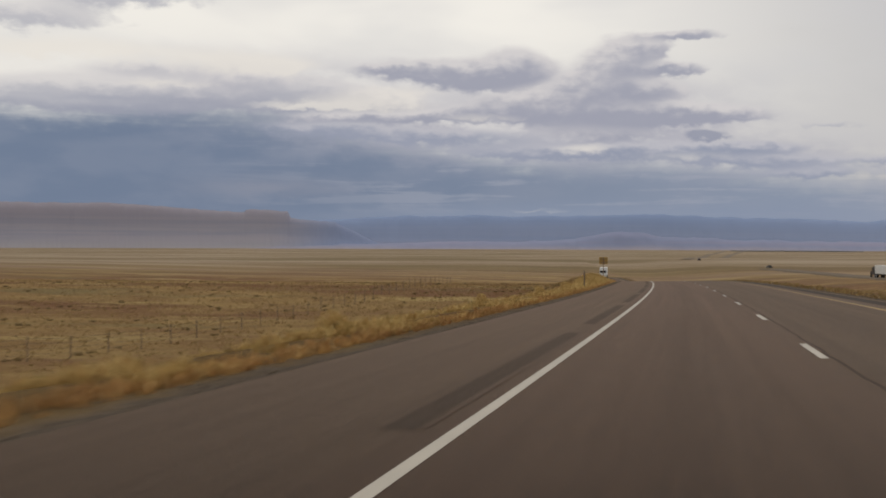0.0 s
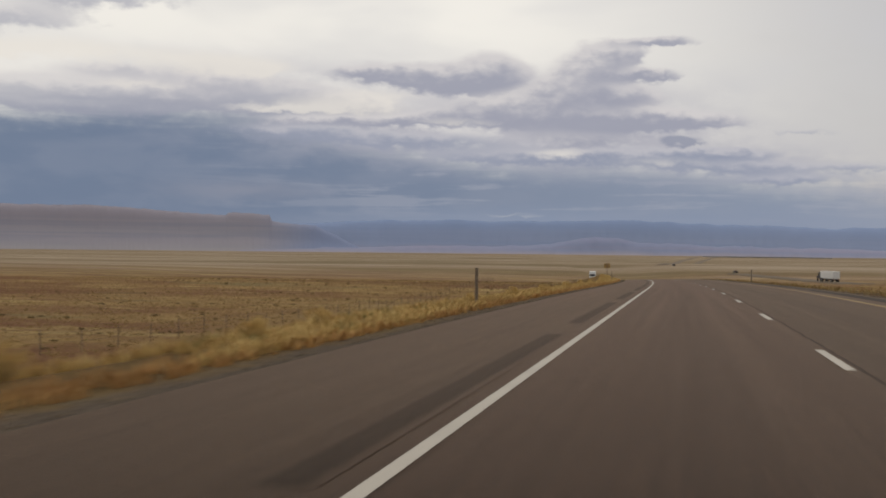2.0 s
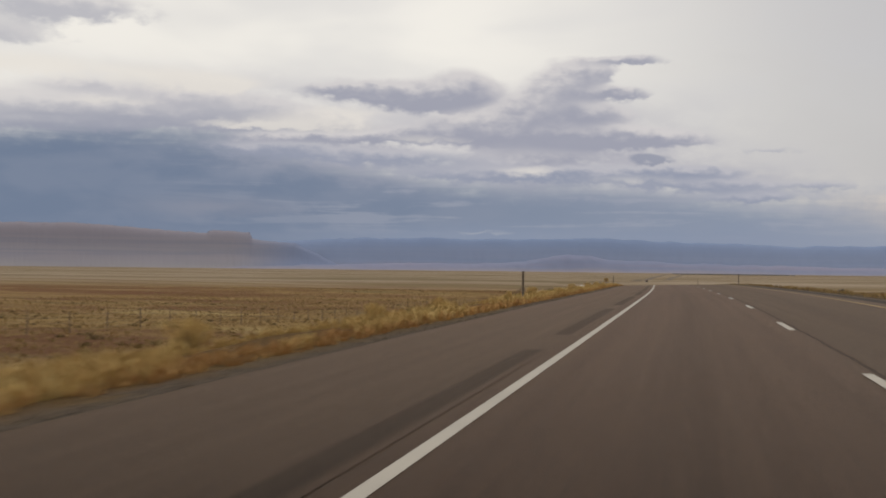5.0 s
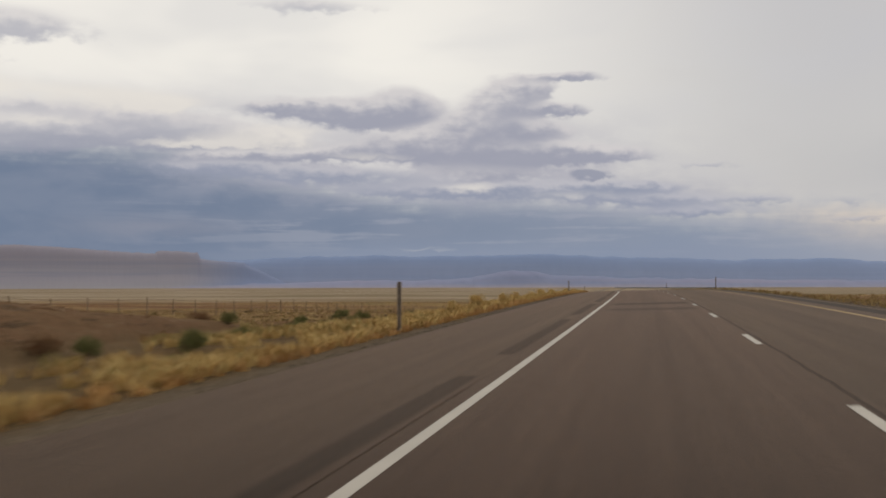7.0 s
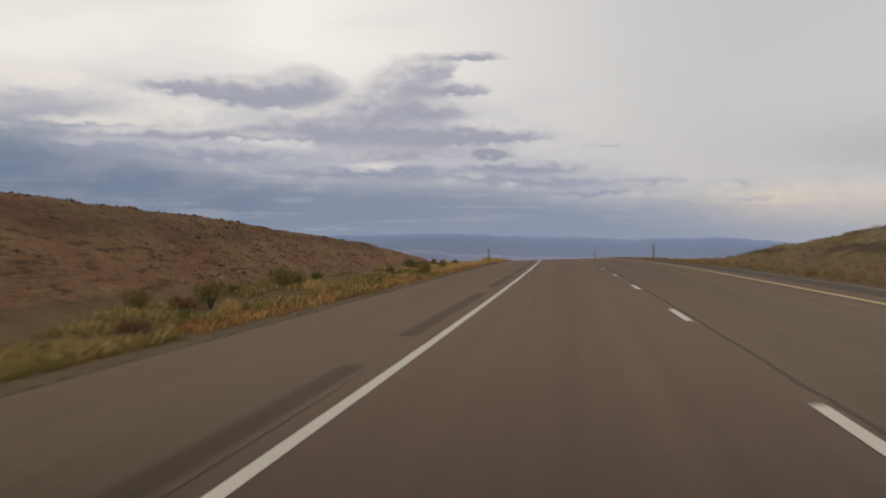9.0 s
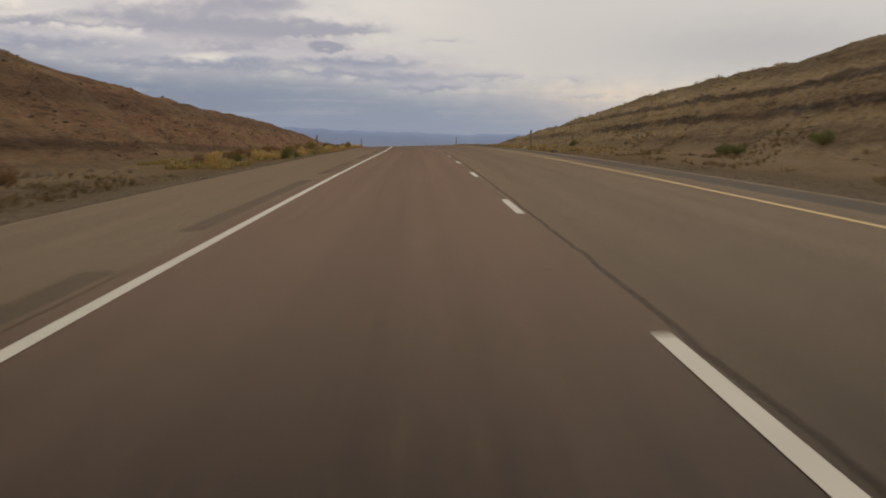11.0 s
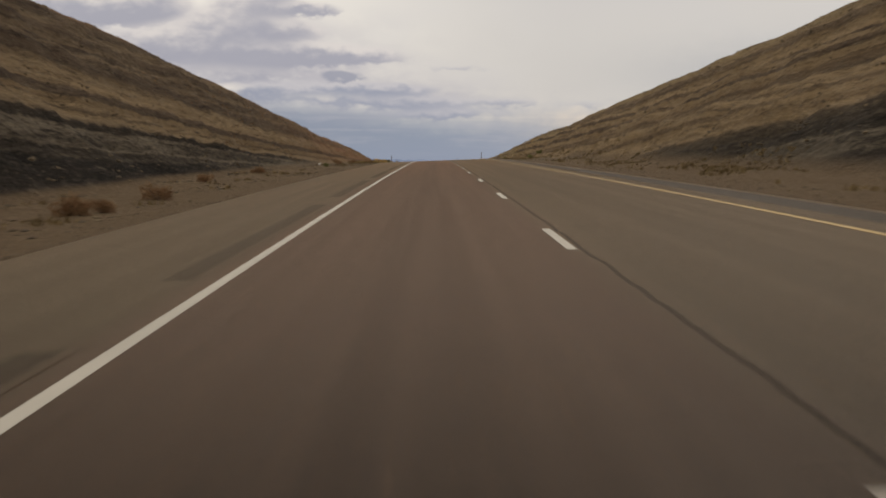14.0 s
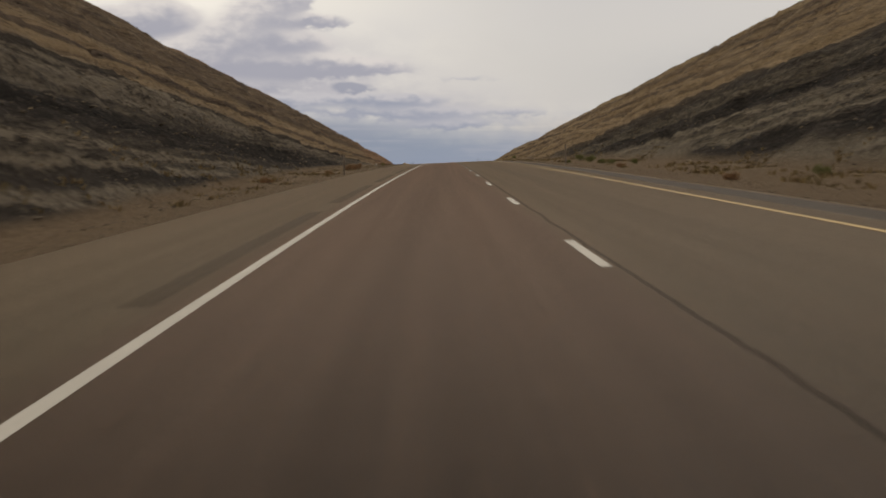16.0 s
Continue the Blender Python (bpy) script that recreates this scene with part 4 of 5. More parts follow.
s, o = scatter(11000, -330, 190, 9.4, 62, 0.0, 1.6)
tagged(tufts("median_grass", s, o, rng.uniform(0.10, 0.28, len(s)), 8, 0.05, FIELD, 0.7), "short dry grass in the median and on the bank", "grass", kind="stuff")
s, o = scatter(9000, -420, -215, -8.5, -18, 0.05, 1.2)
tagged(tufts("hill_scrub", s, o, rng.uniform(0.04, 0.10, len(s)), 7, 0.04, RUST, 0.8), "low reddish scrub over the hillside", "scrub", kind="stuff")
s, o = scatter(6000, -640, -355, -4.7, -9.0, 0.22)
tagged(tufts("toe_weeds", s, o, rng.uniform(0.08, 0.25, len(s)), 7, 0.04, SCRUB, 0.6), "sparse dry weeds along the foot of the cutting", "weeds", kind="stuff")
s, o = scatter(9000, -640, -300, 11.5, 16.5, 0.10)
tagged(tufts("toe_weeds", s, o, rng.uniform(0.08, 0.22, len(s)), 7, 0.04, SCRUB, 0.6), "sparse dry weeds along the foot of the bank", "weeds", kind="stuff")


# ---------------------------------------------------------------- bushes and rocks
def bush_mesh(seed, width, height, leaves, mat, name, upright=1.2):
    r = np.random.default_rng(seed)
    lobes = r.uniform(-1, 1, (9, 3)) * np.array([0.30, 0.30, 0.18]) * width + np.array([0, 0, height * 0.5])
    pick = r.integers(0, 9, leaves)
    v = r.normal(0, 1, (leaves, 3))
    v /= np.linalg.norm(v, axis=1)[:, None]
    c = lobes[pick] + v * np.array([0.27, 0.27, 0.25]) * np.array([width, width, height * 1.4]) * r.uniform(0.55, 1.0, (leaves, 1))
    c[:, 2] = np.clip(c[:, 2], 0.04, None)
    a, b = r.normal(0, 1, (leaves, 3)), r.normal(0, 0.7, (leaves, 3)) + (c - np.array([0, 0, -0.2 * height])) / width * 2.0 + np.array([0, 0, upright])
    a /= np.linalg.norm(a, axis=1)[:, None]
    b /= np.linalg.norm(b, axis=1)[:, None]
    size = r.uniform(0.022, 0.05, (leaves, 1)) * width
    pts = np.stack([c - a * size * 0.4, c + a * size * 0.4, c + a * size * 0.15 + b * size * 3.0, c - a * size * 0.15 + b * size * 3.0], 1).reshape(-1, 3)
    return mesh_object(name, pts, np.arange(leaves * 4).reshape(-1, 4), mat, False)


def stems(seed, width, height):
    r = random.Random(seed)
    bm = bmesh.new()
    for k in range(7):
        a = k * 0.9 + r.uniform(-0.3, 0.3)
        reach = width * r.uniform(0.15, 0.35)
        tip = Vector((math.cos(a) * reach, math.sin(a) * reach, height * r.uniform(0.5, 0.85)))
        m = Matrix.Translation(tip * 0.5) @ tip.to_track_quat("Z", "Y").to_matrix().to_4x4()
        bmesh.ops.create_cone(bm, cap_ends=True, segments=5, radius1=0.02, radius2=0.008, depth=tip.length, matrix=m)
    return bm


def bush(name, seed, width, height, mat, label, leaves=900, upright=1.2):
    ob = thing(name, pose(0, 0, -40), label, "bush", name + "s by the road")
    crown = bush_mesh(seed, width, height, leaves, mat, "crown", upright)
    crown.parent = ob
    part("stems", stems(seed, width, height), TWIG, ob)
    return ob


OLIVE = leaf_material("olive_brush", [(0.17, 0.13, 0.045), (0.27, 0.21, 0.075), (0.33, 0.26, 0.10), (0.17, 0.16, 0.055)])
GREEN_BUSH = [bush("sagebrush", k, 1.0, 0.62, SAGE, "rounded grey-green sagebrush growing in the roadside dirt") for k in (1, 2)]
OLIVE_BUSH = [bush("rabbitbrush", k, 1.0, 0.95, OLIVE, "tall feathery olive-brown rabbitbrush at the edge of the shoulder", 1100, 2.4) for k in (3, 4)]
DRY_BUSH = [bush("dry_bush", k, 1.0, 0.5, RUST, "dry rust-brown bush among the roadside grass") for k in (5, 6)]
STRAW_BUSH = [bush("grass_clump", k, 1.0, 0.7, STRAW, "pale straw-coloured clump of tall dry grass", 1000, 2.6) for k in (8, 9)]


def plant(kinds, rows):
    for k, (s, off, size) in enumerate(rows):
        size *= 0.75 if s > -225 and off < 0 else 1.0
        copy_thing(kinds[k % 2], stand(s, off, 47 * k, 0.04) @ Matrix.Diagonal((size * 0.9, size * 0.85, size * 0.88, 1)))


plant(OLIVE_BUSH, [(-282.0, -7.4, 0.95), (-279.8, -7.4, 0.7), (-265.9, -4.7, 0.95), (-263.5, -6.6, 0.65), (-292.0, -6.6, 0.9), (-294.6, -7.4, 0.7), (-319.0, -5.6, 0.8), (-240.6, -6.4, 0.7), (-252.0, -5.4, 0.6)])
plant(GREEN_BUSH, [(-214.0, -7.9, 0.6), (-211.4, -8.2, 0.65), (-210.0, -9.8, 0.9), (-208.7, -8.3, 0.7), (-213.0, -9.1, 0.65), (-227.1, -6.7, 0.8),
                   (-228.0, -8.3, 0.65), (-185, -15, 1.3), (-186, -13.6, 1.2), (-247.5, -7.6, 0.85), (-243.4, -8.3, 1.0), (-242.6, -7.6, 0.7), (-267.0, -5.8, 0.6), (-249.8, -5.4, 0.4),
                   (-237.5, -7.9, 0.7), (-284.6, -8.2, 0.5), (-271.3, -8.6, 0.6), (-296.5, -5.6, 0.5), (-205.4, -9.9, 0.8),
                   (-218.5, -9.2, 0.8), (-222.0, -7.6, 0.7), (-330.1, -4.7, 0.95), (-325.4, -4.6, 0.6), (-313.1, -4.6, 0.4), (-337.0, -6.0, 0.7), (-477.2, 13.0, 0.85), (-483.0, 13.1, 0.9), (-480.5, 11.7, 0.5),
                   (-494.7, 12.3, 0.6), (-496.7, 12.6, 0.6), (-534.3, 13.2, 0.6), (-503.9, 12.9, 0.55), (-341, 15.2, 1.1), (-343.5, 15.0, 0.9),
                   (-352, 15.4, 0.9), (-300, 14.5, 1.0), (-404.8, -6.6, 0.6), (-106.6, -6.0, 0.7), (-150, -18, 1.0), (-64, -16, 0.9), (-20.5, -6.6, 0.7), (-33.5, -7.2, 0.6), (18, -7.6, 0.7)])
plant(DRY_BUSH, [(-471.3, -5.9, 1.0), (-470.2, -5.5, 0.7), (-464.2, -5.7, 1.0), (-490.3, -5.6, 0.6), (-487.0, -6.0, 0.5), (-269.7, -4.6, 0.5), (-329.0, -6.3, 1.0),
                 (-232.9, -8.9, 0.9), (-228.2, -9.1, 0.8), (-216.0, -11.0, 1.0), (-299.4, -5.6, 0.7), (-310.0, -6.6, 1.0), (-315.0, -7.4, 1.1), (-320.2, -8.3, 1.1), (-318.7, -6.7, 1.1),
                 (-293.2, -6.8, 0.8), (-324.0, -7.2, 1.0), (-335.5, -6.6, 1.0), (-340.0, -7.0, 0.9), (-304.0, -6.4, 0.9),
                 (-533.4, 10.8, 0.6), (-507.2, 11.6, 0.6), (-362, -7.6, 0.9), (-375, -8.2, 1.1), (-383, -7.4, 0.8), (-256, -6.4, 0.9), (-512, -6.4, 0.7),
                 (-83, -6.6, 0.9), (-40, -7.4, 0.8), (-449, -7.4, 0.8), (-431, -8.0, 0.9)])
plant(STRAW_BUSH, [(-58.8, -5.8, 1.0), (-46, -6.2, 0.9), (-20, -5.6, 1.0), (6, -5.4, 1.0), (24, -5.9, 1.1), (-72, -6.0, 1.0), (-95, -5.6, 1.1), (-118, -5.9, 1.0),
                   (-139, -6.3, 1.0), (-160, -5.8, 1.1), (-178, -6.0, 1.0), (-196, -5.7, 1.2), (-263.1, -4.5, 0.8), (-246.5, -5.3, 0.65), (-240.4, -6.1, 0.8), (-250.5, -5.7, 0.5), (-295.7, -5.0, 0.65),
                   (-332.9, -5.3, 0.75), (-331.7, -5.0, 0.75), (-334.5, -5.4, 0.8), (-319.8, -4.8, 0.85), (-345, -5.7, 0.9), (-286, -5.4, 0.8), (-271, -5.0, 0.5), (45, -6.2, 1.1), (62, -5.8, 1.0), (85, -6.4, 1.2),
                   (-9, -5.4, 0.9), (-30, -5.7, 0.8), (-52, -5.5, 0.9), (-86, -6.2, 0.9), (-108, -5.4, 0.8), (-128, -5.6, 0.9), (-150, -5.5, 1.0), (-169, -5.8, 0.9), (-187, -5.6, 1.0), (-204, -5.6, 1.0)])
for proto in GREEN_BUSH + OLIVE_BUSH + DRY_BUSH + STRAW_BUSH:
    for child in list(proto.children):
        bpy.data.objects.remove(child)
    bpy.data.objects.remove(proto)

STONE = leaf_material("broken_rock", [(0.075, 0.06, 0.045), (0.14, 0.105, 0.065), (0.22, 0.165, 0.10), (0.10, 0.078, 0.055)])


def rubble(name, s, off, size, label):
    """Angular stones lying on the slope, as one mesh."""
    x, y = spot(s, off)
    z = ground_z(s, off)
    base = np.array([[1, 0, 0], [-1, 0, 0], [0, 1, 0], [0, -1, 0], [0, 0, 1], [0, 0, -1.0]])
    faces = np.array([[0, 2, 4], [2, 1, 4], [1, 3, 4], [3, 0, 4], [2, 0, 5], [1, 2, 5], [3, 1, 5], [0, 3, 5]])
    n = len(s)
    v = base[None] * rng.uniform(0.6, 1.25, (n, 6, 1)) + rng.normal(0, 0.22, (n, 6, 3))
    a = rng.uniform(0, 2 * np.pi, n)
    ca, sa = np.cos(a)[:, None], np.sin(a)[:, None]
    v = v * np.stack([size * 1.2, size, size * 0.6], -1)[:, None, :]
    v = np.stack([v[..., 0] * ca - v[..., 1] * sa, v[..., 0] * sa + v[..., 1] * ca, v[..., 2]], -1)
    v = v + np.stack([x, y, z + size * 0.15], -1)[:, None, :]
    f = (np.arange(n)[:, None, None] * 6 + faces[None]).reshape(-1, 3)
    return tagged(mesh_object(name, v.reshape(-1, 3), f, STONE, False), label, "rocks", kind="stuff")


s, o = scatter(24000, -600, -235, -8.4, -28, -0.05, 1.3)
rubble("loose_rock", s, o, 0.04 + 0.09 * rng.uniform(0, 1, len(s)) ** 4, "loose angular brown and grey stones on the cut slope")
s, o = scatter(24000, -600, -250, 14.0, 42, -0.05, 1.2)
rubble("loose_rock", s, o, 0.04 + 0.09 * rng.uniform(0, 1, len(s)) ** 4, "loose angular tan and black stones on the bank")
s, o = scatter(7000, -600, -350, -4.6, -9.4, -0.1, 1.0)
rubble("loose_rock", s, o, 0.02 + 0.07 * rng.uniform(0, 1, len(s)) ** 3, "small grey-brown stones strewn over the dirt below the cutting")
s, o = scatter(9000, -600, 150, -3.45, -5.2, -0.2, 1.6)
rubble("gravel", s, o, rng.uniform(0.012, 0.04, len(s)), "grey gravel spilled along the pavement edge")
s, o = scatter(9000, -600, 150, 8.85, 11.5, -0.2, 1.3)
rubble("gravel", s, o, rng.uniform(0.012, 0.045, len(s)), "grey gravel along the median side of the pavement")


# ---------------------------------------------------------------- fence and posts
WOOD = plain("weathered_post", (0.22, 0.162, 0.112), 0.9, 0.1, 0.0, 0.35, 8.0)
STEEL = plain("weathered_steel", (0.27, 0.22, 0.175), 0.7, 0.3, 0.3, 0.3, 9.0)
WIRE = plain("rusty_wire", (0.10, 0.07, 0.05), 0.7, 0.3, 0.6)
REFLECT = plain("reflector", (0.55, 0.52, 0.46), 0.35, 0.6)
PLY = plain("plywood", (0.40, 0.255, 0.085), 0.85, 0.15, 0.0, 0.2, 3.0)


def box(bm, size, at, bevel=0.0):
    made = bmesh.ops.create_cube(bm, size=1.0, matrix=Matrix.Translation(at) @ Matrix.Diagonal((*size, 1)))
    if bevel:
        edges = {e for v in made["verts"] for e in v.link_edges}
        bmesh.ops.bevel(bm, geom=list(edges), offset=bevel, segments=2, affect="EDGES")
    return bm


def rod(bm, a, b, r, seg=8, r2=None):
    a, b = Vector(a), Vector(b)
    d = b - a
    m = Matrix.Translation((a + b) / 2) @ d.to_track_quat("Z", "Y").to_matrix().to_4x4()
    bmesh.ops.create_cone(bm, cap_ends=True, segments=seg, radius1=r, radius2=r if r2 is None else r2, depth=d.length, matrix=m)
    return bm


fence = thing("fence", pose(0, 0, 0), "long barbed-wire fence on weathered posts across the field", "fence")
FENCE_OFF = -31.0
post_s = np.arange(-214, 190, 4.3)
tops = []
post_mesh = None
for k, s in enumerate(post_s):
    x, y = spot(s, FENCE_OFF)
    z = float(ground_z(s, FENCE_OFF))
    tops.append((float(x), float(y), z))
    if post_mesh is None:
        bm = rod(bmesh.new(), (0, 0, -0.3), (0, 0, 1.28), 0.040, 7, 0.032)
        ob = part("post", bm, WOOD, fence)
        post_mesh = ob.data
    else:
        ob = new("post", post_mesh)
        ob.parent = fence
    ob.matrix_basis = pose(float(x), float(y), z, rng.normal(0, 1.5), rng.normal(0, 1.5), 30 * k)
for h in (0.35, 0.62, 0.9, 1.15):
    bm = bmesh.new()
    for (xa, ya, za), (xb, yb, zb) in zip(tops[:-1], tops[1:]):
        rod(bm, (xa, ya, za + h), (xb, yb, zb + h), 0.006, 4)
    part("wire", bm, WIRE, fence)

# delineator posts: flanged channel with a reflector and bolts
marker = thing("delineator_post", pose(0, 0, -40), "dark weathered steel roadside marker post with a small reflector", "marker post", "marker posts along the highway")
bm = bmesh.new()
box(bm, (0.055, 0.012, 1.55), (0, 0.03, 0.5))
box(bm, (0.012, 0.06, 1.55), (-0.03, 0, 0.5))
box(bm, (0.012, 0.06, 1.55), (0.03, 0, 0.5))
box(bm, (0.02, 0.012, 1.55), (-0.042, -0.03, 0.5))
box(bm, (0.02, 0.012, 1.55), (0.042, -0.03, 0.5))
part("post", bm, STEEL, marker)
plate = part("reflector_plate", box(bmesh.new(), (0.085, 0.008, 0.20), (0, 0.044, 1.12), 0.003), REFLECT, marker, "pale reflector plate")
for z in (1.05, 1.19):
    part("bolt", rod(bmesh.new(), (0, 0.045, z), (0, 0.056, z), 0.008), STEEL, plate)
for s, off in ((-33.2, -4.9), (-126.3, -5.2), (-219.6, -4.3), (-309.4, -4.7), (-494, -4.2), (88, -5.2), (45, 9.5), (-43, 9.5), (-132, 9.5), (-223, 9.5), (-313.3, 9.8), (-492.8, 10.2)):
    copy_thing(marker, stand(s, off))
for child in list(marker.children_recursive):
    bpy.data.objects.remove(child)
bpy.data.objects.remove(marker)

# broken-off stubs of two marker posts
for s, off in ((-403.6, -4.8), (-403.6, 10.2)):
    stub = thing("post_stub", stand(s, off), "short broken stub of a steel marker post", "marker post", "marker posts along the highway")
    part("post", box(box(bmesh.new(), (0.07, 0.014, 0.5), (0, 0.03, -0.03)), (0.014, 0.06, 0.44), (-0.03, 0, -0.04)), STEEL, stub)

# litter on the verges
PLASTIC = plain("white_plastic", (0.72, 0.70, 0.66), 0.5, 0.4, 0.0, 0.12, 9.0)
SHREDS = plain("torn_rubber", (0.022, 0.020, 0.019), 0.9, 0.2, 0.0, 0.3, 12.0)


def crumpled(bm, size, at, seed):
    """A squashed, creased lump."""
    made = bmesh.ops.create_icosphere(bm, subdivisions=2, radius=1.0)
    r = random.Random(seed)
    for v in made["verts"]:
        k = 0.7 + 0.5 * r.random()
        v.co = Vector((v.co.x * size[0] * k + at[0], v.co.y * size[1] * k + at[1], max(v.co.z, -0.5) * size[2] * k + at[2]))
    return bm


for k, (s, off) in enumerate(((-394.0, -8.2), (-311.3, 9.6))):
    bag = thing("plastic_bag", stand(s, off, 40 * k), "crumpled white plastic bag lying on the roadside dirt", "litter", "litter on the verges")
    part("body", crumpled(bmesh.new(), (0.16, 0.11, 0.09), (0, 0, 0.05), 11 + k), PLASTIC, bag)
    part("handle", crumpled(bmesh.new(), (0.05, 0.03, 0.06), (0.12, 0.02, 0.11), 21 + k), PLASTIC, bag)
shred = thing("tyre_shred", stand(-331.1, 9.15), "curled black strip of torn tyre tread beside the pavement", "tyre scrap")
bm = bmesh.new()
rows = []
for k in range(13):
    a = k / 12
    y, z = -0.55 + 1.1 * a, 0.03 + 0.10 * math.sin(a * 2.6) ** 2
    wide = 0.10 + 0.03 * math.sin(7 * a)
    rows.append([bm.verts.new((x + 0.05 * math.sin(3 * a), y, z + dz)) for x, dz in ((-wide, 0), (wide, 0), (wide, 0.025), (-wide, 0.025))])
for a, b in zip(rows[:-1], rows[1:]):
    for i in range(4):
        bm.faces.new((a[i], a[(i + 1) % 4], b[(i + 1) % 4], b[i]))
bm.faces.new(rows[0][::-1])
bm.faces.new(rows[-1])
part("tread", bm, SHREDS, shred)

# sign seen from behind
sign = thing("road_sign", stand(172, -6.0), "road sign seen from behind, tan plywood on a dark post", "road sign")
part("post", box(bmesh.new(), (0.12, 0.12, 3.5), (0, 0, 1.35), 0.01), WOOD, sign)
part("board", box(bmesh.new(), (1.25, 0.03, 1.0), (0, 0.08, 2.6), 0.008), PLY, sign, "tan plywood board")
for z in (2.35, 2.85):
    part("brace", box(bmesh.new(), (1.1, 0.05, 0.08), (0, 0.045, z)), STEEL, sign)


# ---------------------------------------------------------------- vehicles
GLASS = plain("dark_glass", (0.02, 0.022, 0.025), 0.15, 0.6)
RUBBER = plain("tyre_rubber", (0.025, 0.024, 0.023), 0.9, 0.2)
CHROME = plain("wheel_metal", (0.45, 0.45, 0.44), 0.35, 0.5, 0.8)
WHITE_BODY = plain("white_panel", (0.68, 0.68, 0.66), 0.45, 0.4, 0.0, 0.08)
DARK_BODY = plain("dark_body", (0.035, 0.03, 0.03), 0.3, 0.5)
RED_BODY = plain("red_body", (0.25, 0.035, 0.03), 0.3, 0.5)
LAMP_RED = plain("tail_lamp", (0.3, 0.02, 0.02), 0.3, 0.5)


def wheel(parent, x, y, r, wide):
    bm = bmesh.new()
    rod(bm, (x - wide / 2, y, r), (x + wide / 2, y, r), r, 18)
    tyre = part("tyre", bm, RUBBER, parent)
    out = 1 if x > 0 else -1
    part("rim", rod(bmesh.new(), (x + out * wide * 0.3, y, r), (x + out * (wide / 2 + 0.015), y, r), r * 0.58, 14), CHROME, tyre)


def lorry(m, label, cab_mat=None):
    """Tractor and box trailer, nose towards +y."""
    t = thing("semi_truck", m, label, "truck")
    trailer = part("trailer", box(bmesh.new(), (2.55, 13.2, 2.75), (0, -2.6, 2.62), 0.04), WHITE_BODY, t, "white box trailer")
    for x in (-1.0, 0.0, 1.0):
        part("door_rib", box(bmesh.new(), (0.06, 0.04, 2.6), (x, -9.22, 2.62)), CHROME, trailer)
    part("chassis", box(bmesh.new(), (1.1, 17.0, 0.28), (0, -0.6, 1.0)), DARK_BODY, t)
    part("bumper", box(bmesh.new(), (2.4, 0.12, 0.14), (0, -9.1, 0.6), 0.02), DARK_BODY, t)
    bm = box(bmesh.new(), (2.45, 2.3, 2.6), (0, 5.6, 2.15), 0.15)
    box(bm, (2.2, 1.7, 1.2), (0, 7.5, 1.45), 0.15)
    cab = part("cab", bm, cab_mat or DARK_BODY, t, "white tractor cab" if cab_mat else "dark tractor cab")
    part("windscreen", box(bmesh.new(), (2.0, 0.05, 0.8), (0, 6.76, 2.65), 0.02), GLASS, cab)
    for x in (-1.235, 1.235):
        part("side_window", box(bmesh.new(), (0.03, 0.9, 0.7), (x, 5.9, 2.6), 0.01), GLASS, cab)
        part("stack", rod(bmesh.new(), (x * 0.85, 4.3, 1.2), (x * 0.85, 4.3, 3.9), 0.08), CHROME, cab)
        for y in (-8.0, -6.7, 2.6, 3.9, 7.4):
            wheel(t, x * 0.88, y, 0.5, 0.5 if y < 7 else 0.32)
    for x in (-1.0, 1.0):
        part("tail_lamp", box(bmesh.new(), (0.2, 0.04, 0.12), (x, -9.18, 0.85), 0.01), LAMP_RED, t)
    return t


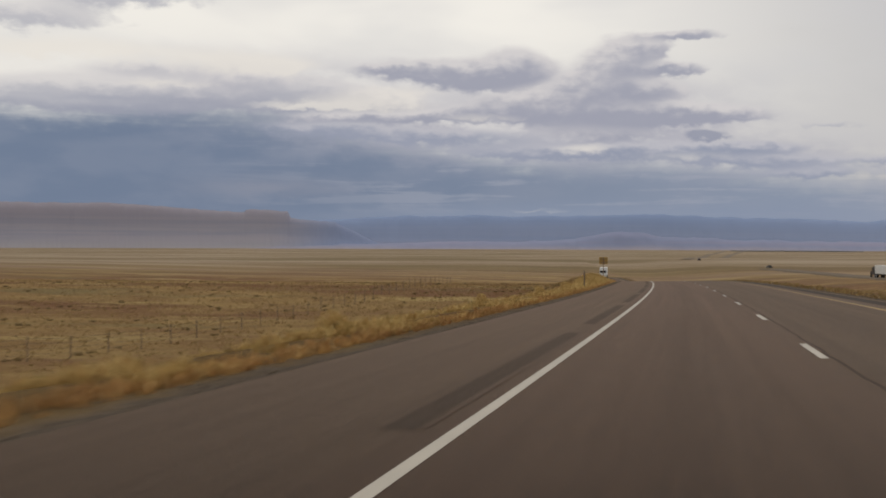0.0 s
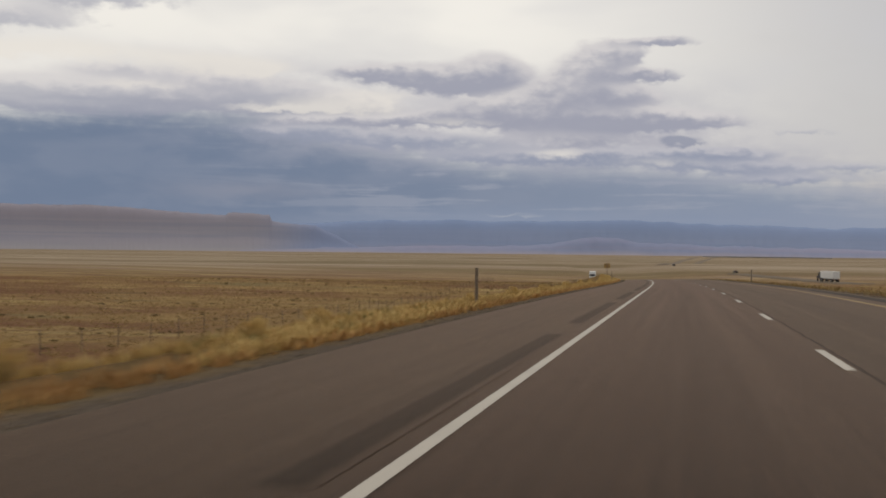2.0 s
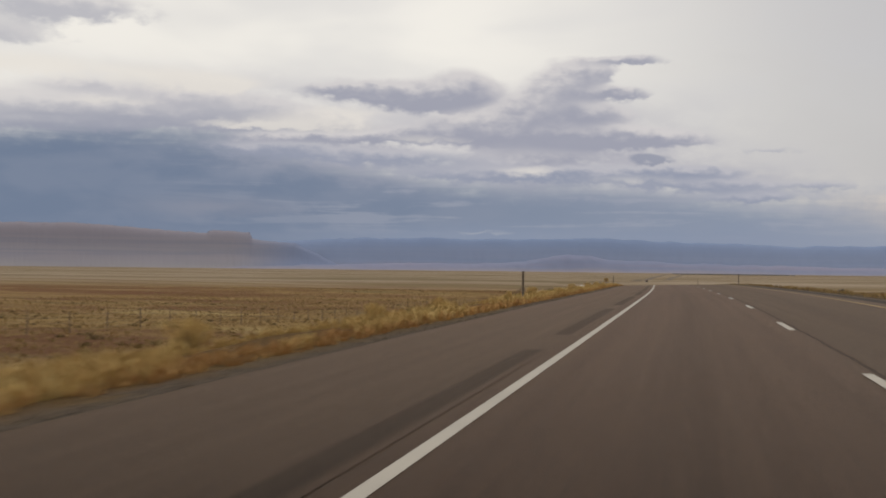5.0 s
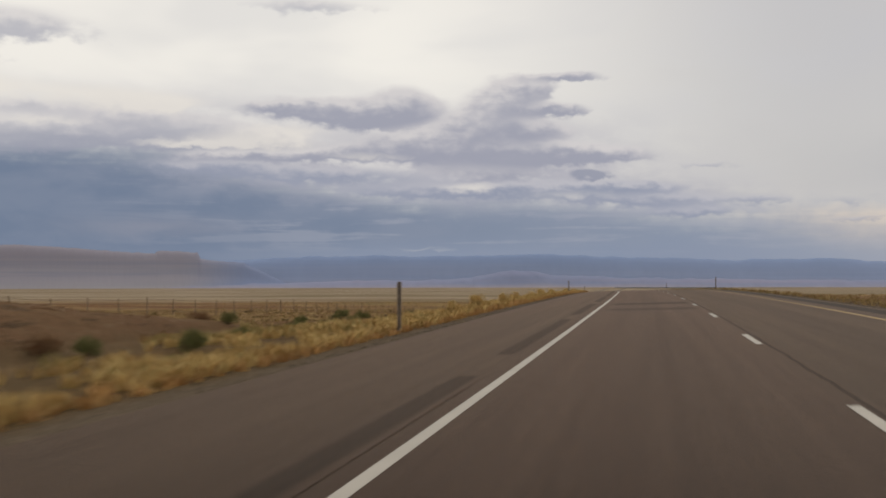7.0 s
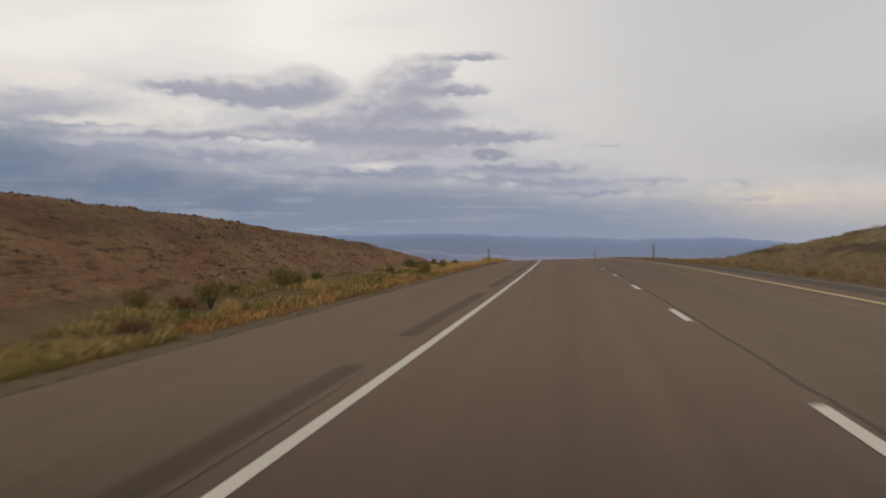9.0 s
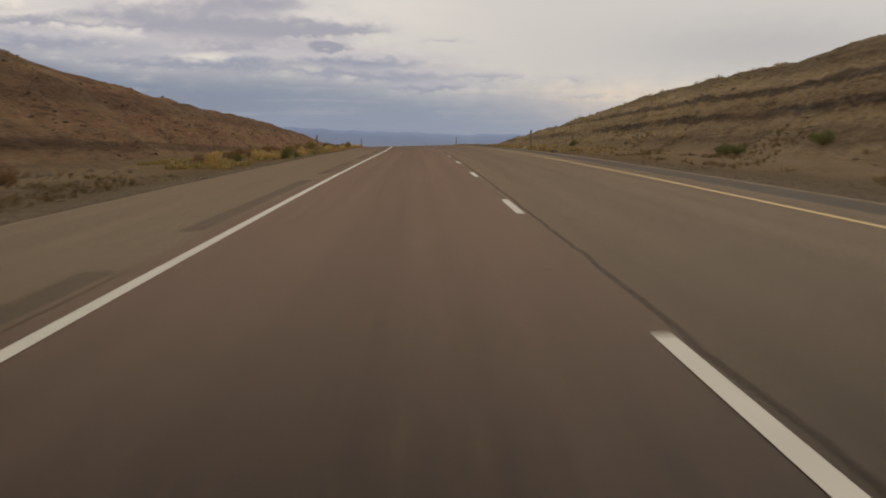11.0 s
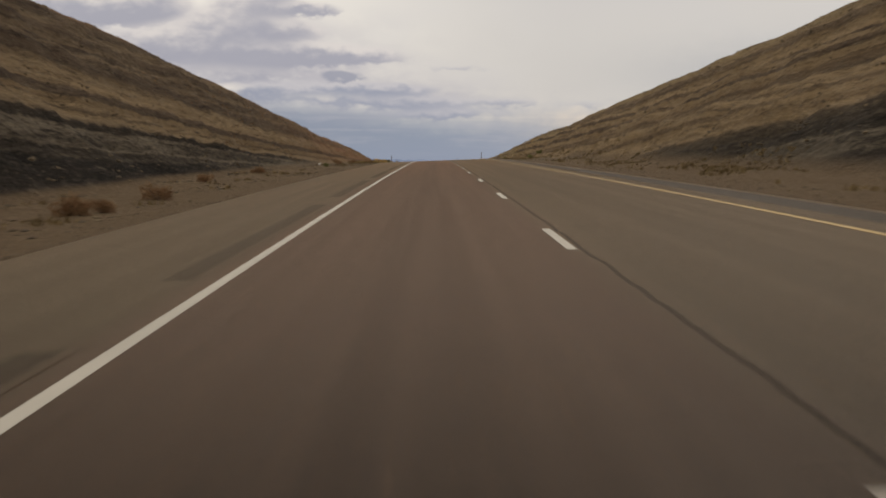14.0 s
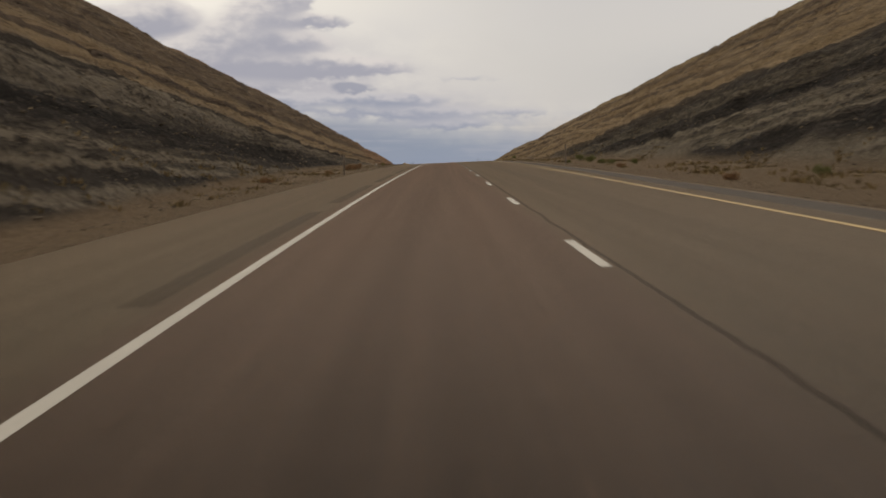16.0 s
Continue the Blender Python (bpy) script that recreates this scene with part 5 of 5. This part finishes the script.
def auto(m, paint_mat, label, name="car", tall=1.0, bed=False):
    """Car or pickup, nose towards +y."""
    t = thing(name, m, label, "car" if name == "car" else "pickup")
    length = 4.6 if not bed else 5.5
    body = part("body", box(bmesh.new(), (1.82, length, 0.62 * tall), (0, 0, 0.62 * tall), 0.12), paint_mat, t)
    bm = bmesh.new()
    made = bmesh.ops.create_cube(bm, size=1.0, matrix=Matrix.Translation((0, -0.15 if not bed else 0.5, 1.18 * tall)) @ Matrix.Diagonal((1.62, 2.5 if not bed else 2.0, 0.56 * tall, 1)))
    for v in made["verts"]:
        if v.co.z > 1.18 * tall:
            v.co.x *= 0.84
            v.co.y = (v.co.y + 0.1) * 0.7
    part("cabin", bm, paint_mat, t)
    back_y = -1.30 if not bed else -0.42
    part("rear_window", box(bmesh.new(), (1.25, 0.05, 0.34 * tall), (0, back_y + 0.12, 1.2 * tall), 0.01), GLASS, body)
    for x in (-0.8, 0.8):
        part("side_window", box(bmesh.new(), (0.04, 1.5, 0.3 * tall), (x * 0.95, 0.0 if not bed else 0.5, 1.22 * tall), 0.01), GLASS, body)
        part("tail_lamp", box(bmesh.new(), (0.22, 0.05, 0.16), (x, -length / 2 - 0.01, 0.78 * tall), 0.01), LAMP_RED, body)
        for y in (-length * 0.31, length * 0.31):
            wheel(t, x * 1.02, y, 0.34 * tall, 0.22)
    return t


def far_lane(s, off, turn=0.0):
    x, y = spot(s, off)
    z = float(np.interp(s, far_s, mid2)) + 0.05
    return pose(float(x), float(y), z, 0, 0, math.degrees(float(np.interp(s, LINE_S, LPSI))) + turn)


def near_lane(s, off, turn=0.0):
    v = on_road(s, off)
    return pose(float(v[0]), float(v[1]), float(v[2]), 0, 0, math.degrees(float(np.interp(s, LINE_S, LPSI))) + turn)


lorry(far_lane(378, 89.5, 6), "white box-trailer truck with a dark cab on the far carriageway")
auto(far_lane(268, 89.5, 8), DARK_BODY, "dark pickup truck on the far carriageway", "pickup_truck", 1.15, True)
auto(far_lane(560, 89.5, 6), DARK_BODY, "small dark car far off on the other carriageway")
auto(far_lane(800, 89.5, 4), DARK_BODY, "dark car in the distance on the far carriageway")
auto(far_lane(95, 89.5, 2), RED_BODY, "red car on the carriageway beyond the median")
lorry(near_lane(412, 1.9, 175.5), "white truck following in the distance on the near carriageway", WHITE_BODY)

# dark belt of trees far out on the plain
s, o = rng.uniform(3350, 3600, 700), rng.uniform(560, 900, 700)
TREE_DARK = leaf_material("far_tree", [(0.17, 0.18, 0.19), (0.19, 0.20, 0.20), (0.20, 0.21, 0.20)])
tagged(tufts("tree_belt", s, o, rng.uniform(1.4, 2.6, 700), 12, 1.4, TREE_DARK, 0.6), "dark belt of low trees far out on the plain", "trees", kind="stuff")
